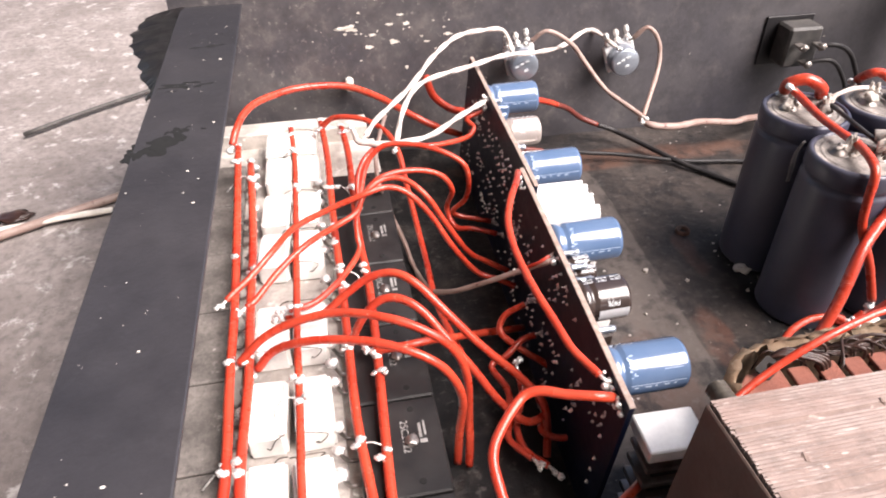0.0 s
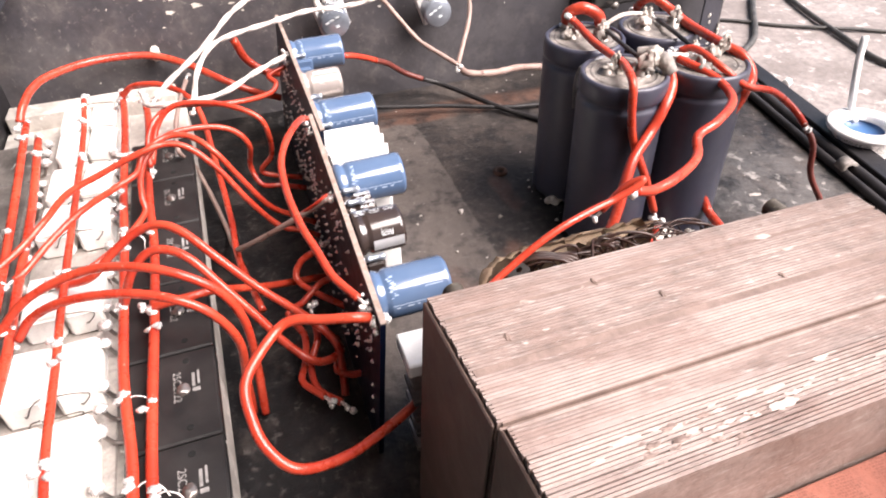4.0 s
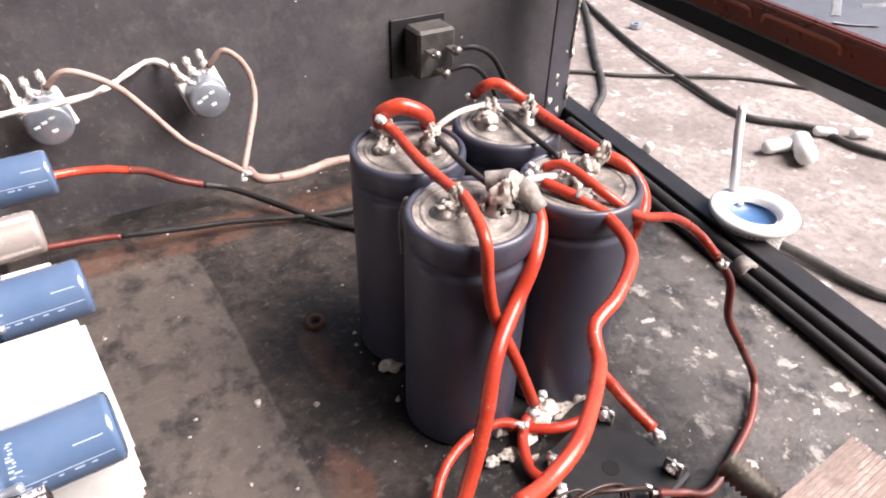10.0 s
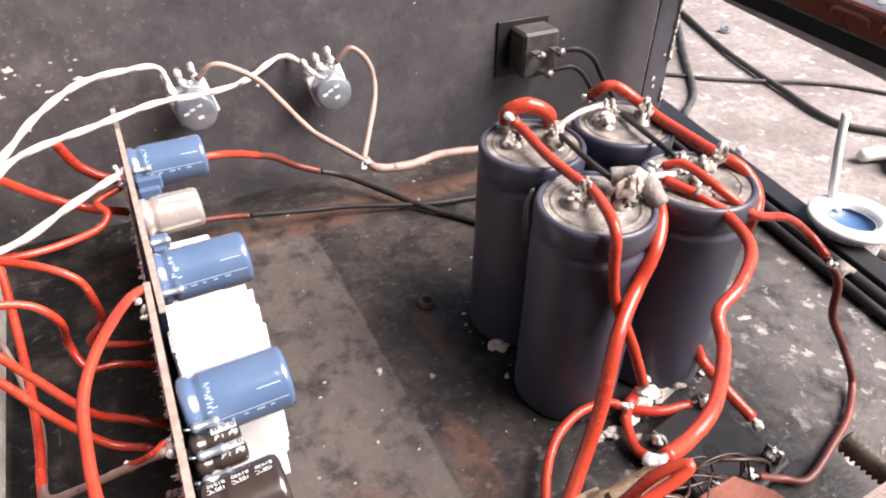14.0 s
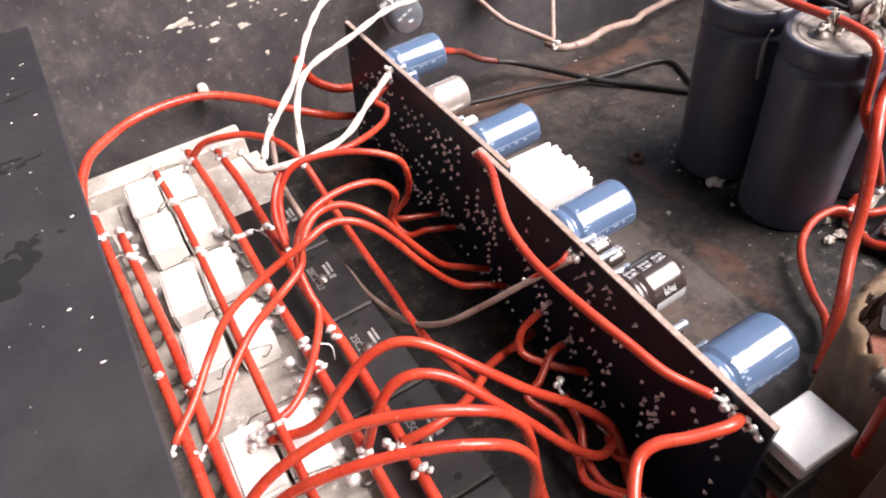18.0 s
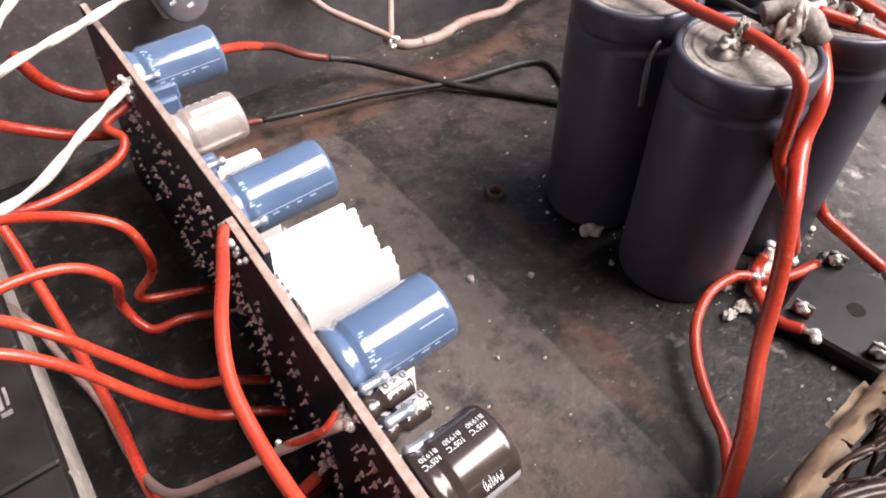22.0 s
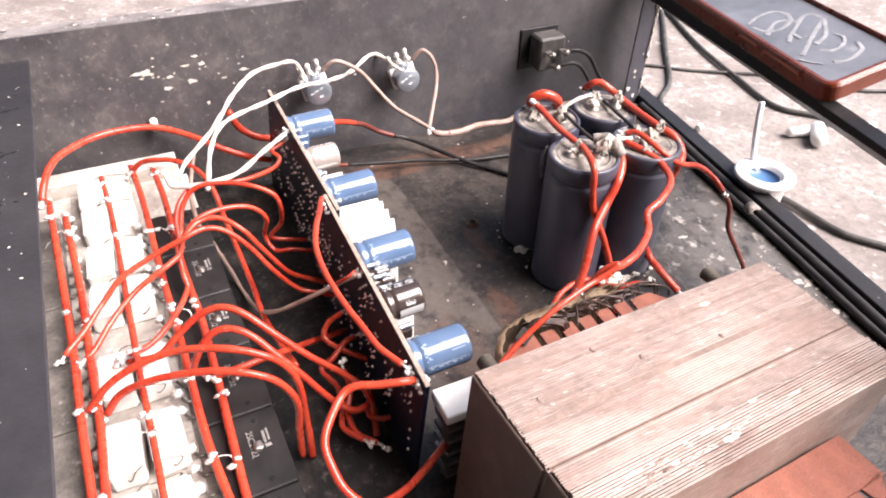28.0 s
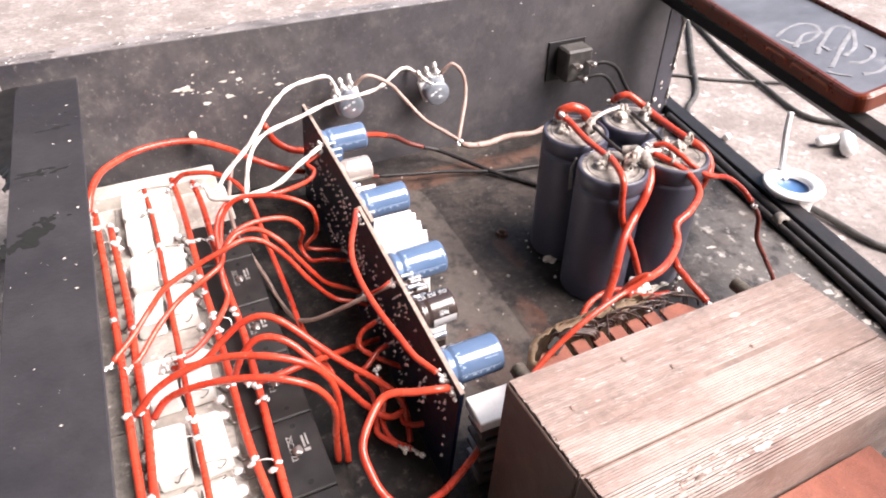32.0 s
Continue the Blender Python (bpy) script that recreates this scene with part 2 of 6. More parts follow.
maroon_wire = material("maroon_insulation", (0.17, 0.030, 0.020), 0.45, 0, (0.075, 0.018, 0.014), (0.3, 0.16, 0.12), 45, 1.0, 300, 0.64, 0.15, grime=0.3)
black_wire = material("black_insulation", (0.014, 0.013, 0.014), 0.45, 0, (0.035, 0.031, 0.031), (0.12, 0.1, 0.095), 90, 0.8, 260, 0.71, 0.1)
black_wire.node_tree.nodes["Principled BSDF"].inputs["Specular IOR Level"].default_value = 0.3
enamel = material("brown_enamel", (0.022, 0.010, 0.008), 0.38, 0, (0.06, 0.028, 0.02), None, 200, 0.8, bump=0.05)
solder = material("solder", (0.86, 0.84, 0.82), 0.26, 0.5, (0.62, 0.59, 0.57), None, 500, 0.7, bump=0.2, bump_scale=900)
tin = material("dull_tin", (0.36, 0.33, 0.31), 0.45, 0.9, (0.2, 0.17, 0.155), None, 200, 0.8)
board_black = material("black_solder_mask", (0.0010, 0.0032, 0.0150), 0.36, 0, (0.0018, 0.0050, 0.019), None, 120, 0.7, bump=0.08)
board_edge = material("fibreglass_edge", (0.36, 0.285, 0.25), 0.7, 0, (0.22, 0.15, 0.12), None, 500, 0.8)
navy = material("navy_sleeve", (0.036, 0.037, 0.060), 0.37, 0, (0.058, 0.057, 0.076), (0.20, 0.19, 0.19), 40, 0.9, 330, 0.72, 0.10, 90, grime=0.14)
blue_sleeve = material("blue_sleeve", (0.068, 0.115, 0.205), 0.15, 0, (0.098, 0.145, 0.235), (0.2, 0.25, 0.32), 60, 0.8, 420, 0.70, 0.10, 130, coat=0.6)
blue_light = material("pale_blue_ink", (0.34, 0.42, 0.54), 0.3, 0, (0.26, 0.34, 0.46), None, 200, 0.8, bump=0.02)
black_sleeve = material("black_sleeve", (0.030, 0.021, 0.019), 0.18, 0, (0.050, 0.036, 0.032), None, 90, 0.6, bump=0.05, coat=0.4)
grey_sleeve = material("brown_silver_sleeve", (0.42, 0.36, 0.33), 0.22, 0.45, (0.52, 0.46, 0.43), None, 120, 0.7, bump=0.04)
print_white = material("pale_print", (0.75, 0.78, 0.8), 0.5, 0, None, None, bump=0)
alu = material("bright_aluminium", (0.88, 0.87, 0.85), 0.42, 0.2, (0.78, 0.76, 0.74), None, 120, 0.7, bump=0.1, grime=0.12)
can_top = material("dusty_cap_lid", (0.35, 0.31, 0.28), 0.6, 0, (0.050, 0.045, 0.044), (0.46, 0.42, 0.39), 150, 1.0, 260, 0.61, 1.0, 260, grime=0.9)
glue = material("pale_glue", (0.72, 0.68, 0.62), 0.55, 0, (0.52, 0.46, 0.4), None, 220, 0.8, bump=0.4, bump_scale=300)
pot_metal = material("zinc_can", (0.48, 0.53, 0.6), 0.33, 0.75, (0.36, 0.4, 0.47), None, 160, 0.8)
ceramic = material("white_ceramic", (0.8, 0.78, 0.75), 0.7, 0, (0.68, 0.65, 0.6), (0.4, 0.35, 0.3), 120, 0.7, 300, 0.72, 0.25, grime=0.2)
epoxy = material("black_epoxy", (0.012, 0.0112, 0.0118), 0.42, 0, (0.026, 0.0235, 0.023), (0.22, 0.2, 0.19), 90, 0.8, 330, 0.72, 0.15)
faint_ink = material("faint_grey_ink", (0.33, 0.315, 0.305), 0.6, 0, (0.16, 0.15, 0.145), None, 300, 1.0, bump=0)
dusty_epoxy = material("dust_covered_epoxy", (0.085, 0.076, 0.070), 0.55, 0, (0.22, 0.195, 0.178), (0.46, 0.42, 0.39), 80, 1.0, 160, 0.62, 0.35, grime=0.6)
sink_metal = material("dusty_heatsink", (0.66, 0.62, 0.57), 0.6, 0.1, (0.33, 0.29, 0.26), (0.8, 0.77, 0.73), 55, 1.0, 140, 0.58, 0.3, grime=0.5)
iron = material("rusty_lamination", (0.33, 0.262, 0.235), 0.5, 0.15, (0.185, 0.125, 0.105), (0.50, 0.44, 0.40), 30, 1.0, 170, 0.66, 0.5, vary=0.14, grime=0.6)
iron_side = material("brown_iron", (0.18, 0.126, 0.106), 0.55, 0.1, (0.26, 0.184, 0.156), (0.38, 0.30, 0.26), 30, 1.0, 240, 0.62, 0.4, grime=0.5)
old_steel = material("dull_old_steel", (0.17, 0.15, 0.125), 0.5, 0.7, (0.08, 0.065, 0.055), (0.3, 0.27, 0.22), 200, 1.0, 500, 0.6, 0.3)
tarred = material("varnished_brown_plate", (0.070, 0.043, 0.035), 0.5, 0, (0.12, 0.078, 0.062), (0.22, 0.16, 0.13), 40, 1.0, 300, 0.66, 0.3, grime=0.3)
fibre = material("red_fibre_board", (0.28, 0.098, 0.066), 0.8, 0, (0.20, 0.066, 0.045), (0.4, 0.2, 0.14), 60, 0.8, 700, 0.66, 0.5, 900, grime=0.35)
# near-black for the painted shade in bolt holes and for the flange stain
void = material("hole_shade_stain_black", (0.002, 0.002, 0.002), 0.9, 0, None, None, bump=0)
silver_ink = material("silver_ink", (0.55, 0.55, 0.57), 0.35, 0.3, (0.46, 0.46, 0.48), None, 300, 0.6, bump=0.03)
board_black.node_tree.nodes["Principled BSDF"].inputs["Specular IOR Level"].default_value = 0.25


def weave(m, scale, tint):
    """A fine grid of dark pin-pricks, as on pressed fibre board."""
    n, link = m.node_tree.nodes, m.node_tree.links.new
    b = n["Principled BSDF"]
    geo = n.new("ShaderNodeNewGeometry")
    v = n.new("ShaderNodeTexVoronoi")
    v.inputs["Scale"].default_value, v.inputs["Randomness"].default_value = scale, 0.35
    link(geo.outputs["Position"], v.inputs["Vector"])
    r = n.new("ShaderNodeMapRange")
    r.inputs["From Min"].default_value, r.inputs["From Max"].default_value = 0.42, 0.26
    r.inputs["To Max"].default_value = 0.65
    link(v.outputs["Distance"], r.inputs["Value"])
    x = n.new("ShaderNodeMix")
    x.data_type = "RGBA"
    link(r.outputs[0], x.inputs[0])
    link(b.inputs["Base Color"].links[0].from_socket, x.inputs[6])
    x.inputs[7].default_value = (*tint, 1)
    link(x.outputs[2], b.inputs["Base Color"])


def streaks(m, stretch, lo, hi, top, tint):
    """Broken bright or dark streaks along the sheet edges."""
    n, link = m.node_tree.nodes, m.node_tree.links.new
    b = n["Principled BSDF"]
    geo = n.new("ShaderNodeNewGeometry")
    mp = n.new("ShaderNodeMapping")
    mp.inputs["Scale"].default_value = stretch
    mp.inputs["Rotation"].default_value = (0, 0, radians(-3.9))
    link(geo.outputs["Position"], mp.inputs["Vector"])
    t = n.new("ShaderNodeTexNoise")
    t.inputs["Scale"].default_value, t.inputs["Detail"].default_value, t.inputs["Roughness"].default_value = 1.0, 5.0, 0.7
    link(mp.outputs[0], t.inputs["Vector"])
    r = n.new("ShaderNodeMapRange")
    r.inputs["From Min"].default_value, r.inputs["From Max"].default_value, r.inputs["To Max"].default_value = lo, hi, top
    link(t.outputs["Fac"], r.inputs["Value"])
    x = n.new("ShaderNodeMix")
    x.data_type = "RGBA"
    link(r.outputs[0], x.inputs[0])
    link(b.inputs["Base Color"].links[0].from_socket, x.inputs[6])
    x.inputs[7].default_value = (*tint, 1)
    link(x.outputs[2], b.inputs["Base Color"])


streaks(iron, (140, 1500, 1500), 0.56, 0.66, 0.5, (0.60, 0.55, 0.51))
streaks(iron, (160, 1500, 1500), 0.58, 0.64, 0.7, (0.12, 0.075, 0.06))
streaks(iron, (18, 120, 60), 0.48, 0.62, 0.5, (0.25, 0.165, 0.14))
streaks(iron, (16, 55, 40), 0.47, 0.60, 0.72, (0.40, 0.320, 0.290))
pale_patina = material("pale_patina", (0.44, 0.365, 0.33), 0.6, 0, (0.36, 0.29, 0.26), None, 200, 1.0, bump=0.3)
weave(fibre, 1700, (0.10, 0.032, 0.022))
paper = material("torn_kraft_paper", (0.50, 0.375, 0.265), 0.75, 0, (0.28, 0.18, 0.12), (0.66, 0.55, 0.43), 80, 1.0, 200, 0.60, 0.35, grime=0.35)
tape_dark = material("dark_tape", (0.02, 0.02, 0.022), 0.4, 0, (0.045, 0.04, 0.04), None, 90, 0.8)
plastic_white = material("white_plastic", (0.78, 0.78, 0.78), 0.35, 0, (0.68, 0.67, 0.66), None, 90, 0.6, bump=0.04)
label_blue = material("blue_core", (0.035, 0.105, 0.25), 0.35, 0, (0.07, 0.16, 0.32), None, 120, 0.6, bump=0.04)
amber = material("amber_lacquer", (0.15, 0.030, 0.011), 0.28, 0, (0.07, 0.014, 0.007), None, 40, 0.8, bump=0.02, bump_scale=120)
slate = material("grey_panel", (0.155, 0.160, 0.180), 0.38, 0.0, (0.085, 0.088, 0.100), (0.22, 0.225, 0.24), 30, 1.0, 40, 0.62, 0.1, grime=0.2)
chalk = material("chalk", (0.225, 0.23, 0.25), 0.9, 0, (0.15, 0.155, 0.172), None, 300, 1.0)


# ---------------------------------------------------------------- mesh helpers
def link_mesh(name, bm, mat, smooth=False):
    me = bpy.data.meshes.new(name)
    bmesh.ops.recalc_face_normals(bm, faces=bm.faces)
    for f in bm.faces:
        f.smooth = smooth
    bm.to_mesh(me)
    bm.free()
    for mm in (mat if isinstance(mat, (list, tuple)) else [mat]):
        me.materials.append(mm)
    return new(name, me)


def part(name, bm, mat, parent=None, label="", smooth=False):
    ob = link_mesh(name, bm, mat, smooth)
    if parent:
        ob.parent = parent
    if label:
        ob["label"] = label
    return ob


def thing(name, label, category, m=None, group="", kind=""):
    ob = new(name)
    ob.empty_display_size = 0.01
    ob.matrix_basis = m or Matrix()
    return tagged(ob, label, category, group, kind)


def box(x0, x1, y0, y1, z0, z1, bevel=0.0, bm=None, seg=1):
    own = bmesh.new()
    r = bmesh.ops.create_cube(own, size=1)
    for v in r["verts"]:
        v.co = Vector(((x0 + x1) / 2 + v.co.x * (x1 - x0), (y0 + y1) / 2 + v.co.y * (y1 - y0), (z0 + z1) / 2 + v.co.z * (z1 - z0)))
    if bevel:
        bmesh.ops.bevel(own, geom=own.edges[:], offset=bevel, segments=seg, affect="EDGES")
    return join(bm, own)


def join(bm, own):
    if bm is None:
        return own
    me = bpy.data.meshes.new("tmp")
    own.to_mesh(me)
    own.free()
    bm.from_mesh(me)
    bpy.data.meshes.remove(me)
    return bm


def turned(bm, m):
    bmesh.ops.transform(bm, matrix=m, verts=bm.verts[:])
    return bm


def lathe(profile, seg=32, bm=None, m=None):
    """A solid of revolution about z from (radius, z) pairs."""
    own = bmesh.new()
    rings = []
    for r, z in profile:
        if r < 1e-7:
            rings.append([own.verts.new((0, 0, z))])
        else:
            rings.append([own.verts.new((r * math.cos(2 * math.pi * k / seg), r * math.sin(2 * math.pi * k / seg), z)) for k in range(seg)])
    for a, b in zip(rings, rings[1:]):
        for k in range(seg):
            q = [a[k % len(a)], a[(k + 1) % len(a)], b[(k + 1) % len(b)], b[k % len(b)]]
            q = list(dict.fromkeys(q))
            if len(q) > 2:
                own.faces.new(q)
    if m is not None:
        turned(own, m)
    return join(bm, own)


def spline(pts, n=8):
    pts = [Vector(p) for p in pts]
    if len(pts) < 3:
        return pts
    full = [pts[0] * 2 - pts[1]] + pts + [pts[-1] * 2 - pts[-2]]
    out = []
    for i in range(1, len(full) - 2):
        a, b, c, d = full[i - 1:i + 3]
        for k in range(n):
            t = k / n
            out.append(0.5 * ((2 * b) + (c - a) * t + (2 * a - 5 * b + 4 * c - d) * t * t + (3 * b - a - 3 * c + d) * t ** 3))
    return out + [pts[-1]]


def tube(pts, r, seg=10, n=8, bm=None, flat=1.0, wobble=0.0):
    """A round cord along a smooth line through the points; flat squeezes it, wobble makes it uneven."""
    line = spline(pts, n)
    own = bmesh.new()
    up = Vector((0.13, 0.21, 0.97))
    rings = []
    for i, p in enumerate(line):
        d = (line[min(i + 1, len(line) - 1)] - line[max(i - 1, 0)])
        d = d.normalized() if d.length > 1e-9 else Vector((0, 0, 1))
        side = d.cross(up)
        if side.length < 1e-3:
            side = d.orthogonal()
        side.normalize()
        up = side.cross(d).normalized()
        k = r * (1 + wobble * noise.noise(p * 300))
        rings.append([own.verts.new(p + side * math.cos(2 * math.pi * j / seg) * k + up * math.sin(2 * math.pi * j / seg) * k * flat) for j in range(seg)])
    for a, b in zip(rings, rings[1:]):
        for j in range(seg):
            own.faces.new((a[j], a[(j + 1) % seg], b[(j + 1) % seg], b[j]))
    own.faces.new(rings[0])
    own.faces.new(rings[-1])
    return join(bm, own)


def blob(p, r, bm=None, rough=0.35, sub=2, squash=(1, 1, 1), seed=0):
    own = bmesh.new()
    bmesh.ops.create_icosphere(own, subdivisions=sub, radius=1)
    for v in own.verts:
        k = 1 + rough * noise.noise(v.co * 1.7 + Vector((seed * 3.1, seed * 1.7, seed)) + Vector(p) * 97)
        v.co = Vector(p) + Vector((v.co.x * squash[0], v.co.y * squash[1], v.co.z * squash[2])) * r * k
    return join(bm, own)


def sheet(outline, z0, z1, bm=None, bevel=0.0):
    """A flat plate with the outline (x, y), from z0 to z1."""
    own = bmesh.new()
    f = own.faces.new([own.verts.new((x, y, z0)) for x, y in outline])
    up = bmesh.ops.extrude_face_region(own, geom=[f])
    for v in up["geom"]:
        if isinstance(v, bmesh.types.BMVert):
            v.co.z = z1
    if bevel:
        bmesh.ops.bevel(own, geom=own.edges[:], offset=bevel, segments=1, affect="EDGES")
    return join(bm, own)


rnd = random.Random(7)
along_x = pose(0, 0, 0, 0, 90, 0)

# ---------------------------------------------------------------- ground outside
GROUND = -0.014
bm = bmesh.new()
bmesh.ops.create_grid(bm, x_segments=80, y_segments=80, size=1.2)
for v in bm.verts:
    v.co.z = GROUND + 0.0012 * noise.noise(v.co * 18)
tagged(part("ground", bm, concrete, smooth=True), "pale worn concrete floor, dusty and stained", "ground", kind="structure")
bm = bmesh.new()
bmesh.ops.create_grid(bm, x_segments=2, y_segments=2, size=60)
turned(bm, pose(0, 0, GROUND - 0.004))
tagged(part("ground_far", bm, concrete), "pale concrete reaching into the distance", "ground", kind="structure")

# unseen roof and walls, added only to block and shape the daylight
blocker_mat = material("blocker_grey", (0.20, 0.19, 0.175), 0.9, 0, (0.16, 0.15, 0.135), None, 3, 1.0, bump=0.2)
tagged(part("ceiling", box(-1.6, 0.45, -1.9, 2.6, 2.3, 2.36), blocker_mat), "unseen ceiling added to hold back skylight", "ceiling", kind="structure")
tagged(part("wall_west", box(-1.66, -1.6, -1.9, 0.75, GROUND - 0.004, 2.3), blocker_mat), "unseen wall added to hold back light from the west", "wall", kind="structure")
tagged(part("wall_north", box(-1.66, 0.5, 2.6, 2.66, GROUND - 0.004, 2.3), blocker_mat), "unseen wall added to hold back skylight", "wall", kind="structure")
tagged(part("wall_south", box(-1.66, 1.2, -1.96, -1.9, GROUND - 0.004, 2.3), blocker_mat), "unseen wall added to hold back skylight", "wall", kind="structure")
# ---------------------------------------------------------------- chassis
WALL_Y, NEAR, TOP = 0.217, -0.13, 0.0915


def left_x(y):
    return -0.131 + (0.2 - y) * 0.027


def right_x(y):
    return 0.2475 - (0.2 - y) * 0.14


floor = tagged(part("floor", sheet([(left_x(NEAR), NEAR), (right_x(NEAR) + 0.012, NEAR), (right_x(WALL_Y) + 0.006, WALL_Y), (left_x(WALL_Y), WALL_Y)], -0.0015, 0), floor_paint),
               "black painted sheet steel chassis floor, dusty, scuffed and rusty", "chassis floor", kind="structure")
wall = tagged(part("wall_back", box(-0.131, 0.2490, WALL_Y, WALL_Y + 0.0012, -0.0015, TOP), wall_paint),
              "dark grey painted steel chassis panel with chipped paint", "chassis wall", kind="structure")
part("lip", box(-0.131, 0.2490, WALL_Y + 0.0012, WALL_Y + 0.012, TOP - 0.0012, TOP, 0.0003), worn_hem, wall, "pale worn folded edge")
bm = bmesh.new()
for k in range(70):
    x = -0.13 + 0.36 * rnd.random() ** 1.3
    blob((x, WALL_Y + 0.0008 + rnd.random() * 0.01, TOP), 0.0005 + 0.0006 * rnd.random(), bm, 0.5, 1, (2.2, 1.0, 0.35), k)
tagged(part("bare_edge", bm, tin, wall, "bright bare metal where the paint has worn off"), kind="stuff")
bm = bmesh.new()
for k in range(26):
    x, z = -0.056 + rnd.random() * 0.05, 0.0655 + rnd.gauss(0, 0.006)
    blob((x, WALL_Y, z), 0.0003 + 0.0008 * rnd.random() ** 4, bm, 1.2, 3, (1.2 + rnd.random(), 0.12, 0.5 + 0.5 * rnd.random()), k)
for k in range(22):
    blob((-0.09 + rnd.random() * 0.33, WALL_Y, 0.01 + rnd.random() * 0.075), 0.0003 + 0.0006 * rnd.random() ** 3, bm, 1.0, 2, (0.7 + rnd.random(), 0.2, 0.6 + 0.6 * rnd.random()), k)
blob((-0.0555, WALL_Y, 0.0668), 0.0019, bm, 1.2, 3, (2.1, 0.12, 0.45), 3)
tagged(part("paint_chips", bm, glue, wall, "pale chips and splashes"), kind="stuff")

part("tab", box(-0.0578, -0.0542, WALL_Y - 0.0052, WALL_Y, 0.0372, 0.0432, 0.0007, None, 2), glue, wall, "small pale tab stuck to the panel")
# unseen chassis front, added to keep low light off the near floor
tagged(part("wall_front", box(left_x(NEAR) + 0.006, right_x(NEAR) + 0.012, NEAR - 0.0014, NEAR - 0.0002, -0.0015, 0.0795), black_paint), "unseen black front added to block low light", "chassis wall", kind="structure")
left_wall = tagged(part("wall_left", sheet([(left_x(NEAR) + 0.006, NEAR), (left_x(NEAR) + 0.0072, NEAR), (left_x(WALL_Y) + 0.0072, WALL_Y), (left_x(WALL_Y) + 0.006, WALL_Y)], 0, 0.0795), black_paint),
                   "black painted steel side of the chassis", "chassis wall", kind="structure")
flange_paint = material("flange_paint", (0.021, 0.020, 0.024), 0.5, 0, (0.036, 0.033, 0.037), (0.22, 0.2, 0.19), 18, 0.9, 300, 0.70, 0.3, grime=0.35)
flange = tagged(part("flange", sheet([(left_x(NEAR) + 0.006, NEAR), (left_x(NEAR) + 0.0305, NEAR), (left_x(0.2165) + 0.032, 0.2165), (left_x(0.2165) + 0.006, 0.2165)], 0.08, 0.0814, None, 0.0003), flange_paint),
                "broad black painted steel flange, scuffed and stained", "flange", kind="structure")
bm = bmesh.new()
for x, y, r, sx, sy in ((-0.1140, 0.1335, 0.0050, 1.5, 0.5), (-0.1080, 0.1335, 0.0040, 1.4, 0.6), (-0.1165, 0.1295, 0.0030, 1.2, 0.6), (-0.1180, 0.0880, 0.0045, 1.1, 0.8), (-0.1145, 0.0925, 0.0058, 0.9, 0.9), (-0.1105, 0.0975, 0.0050, 0.9, 0.8),
                        (-0.1070, 0.1018, 0.0034, 1.2, 0.6), (-0.1125, 0.1015, 0.0030, 0.7, 1.2), (-0.1195, 0.0850, 0.0026, 1.0, 1.3), (-0.1080, 0.1680, 0.0050, 1.2, 0.4), (-0.1050, 0.1810, 0.0028, 1.4, 0.5)):
    blob((x, y, 0.0813), r, bm, 1.1, 4, (sx, sy, 0.03), x * 50)
part("stain", bm, void, flange, "oily black stain")
bm = bmesh.new()
for k in range(70):
    y = -0.06 + rnd.random() * 0.26
    blob((left_x(y) + 0.008 + rnd.random() * 0.022, y, 0.0814), 0.0001 + 0.00035 * rnd.random() ** 5, bm, 0.6, 1, (1.4, 1, 0.5), k)
tagged(part("dust_specks", bm, glue, flange), kind="stuff")
# torn rag of black tape that hangs over the outer edge
bm = bmesh.new()
cols = []
for i in range(60):
    y = 0.128 + 0.088 * i / 59
    x0 = left_x(y) + 0.0075
    w = 0.004 + 0.0145 * min(1, max(0, (y - 0.135) / 0.05)) + 0.0026 * noise.noise(Vector((y * 110, 0, 0))) + 0.0014 * noise.noise(Vector((y * 420, 4, 0)))
    cols.append([bm.verts.new((x0 - w * u, y, 0.0811 - 0.003 * u * u + 0.0012 * noise.noise(Vector((u * 3, y * 90, 2))))) for u in (0, 0.35, 0.7, 1)])
for a, b in zip(cols, cols[1:]):
    for k in range(3):
        bm.faces.new((a[k], a[k + 1], b[k + 1], b[k]))
bmesh.ops.solidify(bm, geom=bm.faces[:], thickness=0.0004)
tagged(part("torn_tape", bm, tape_dark), "ragged torn black tape over the flange's edge", "tape")


# open right side: sill, corner post and top rail
post_paint = material("post_paint", (0.060, 0.058, 0.075), 0.45, 0, (0.082, 0.079, 0.094), (0.3, 0.28, 0.27), 30, 0.9, 240, 0.74, 0.2, grime=0.3)
rail_black = material("rail_black", (0.005, 0.005, 0.0055), 0.4, 0, (0.010, 0.009, 0.009), None, 40, 0.8, bump=0.1, grime=0.15)
rail_black.node_tree.nodes["Principled BSDF"].inputs["Specular IOR Level"].default_value = 0.15
def bar(name, pts_, mat, label, cat, bevel=0.0004, far=0.2125):
    """A straight bar with an outline in x, z swept from the near end to the far end, which may lie apart."""
    (a, b) = pts_
    bm = bmesh.new()
    r0 = [bm.verts.new((x, NEAR, z)) for x, z in a]
    r1 = [bm.verts.new((x, far, z)) for x, z in b]
    n = len(a)
    for k in range(n):
        bm.faces.new((r0[k], r0[(k + 1) % n], r1[(k + 1) % n], r1[k]))
    bm.faces.new(r0)
    bm.faces.new(r1)
    bmesh.ops.bevel(bm, geom=bm.edges[:], offset=bevel, segments=1, affect="EDGES")
    return tagged(part(name, bm, mat), label, cat, kind="structure")


def rect(x0, x1, z0, z1):
    return [(x0, z0), (x1, z0), (x1, z1), (x0, z1)]


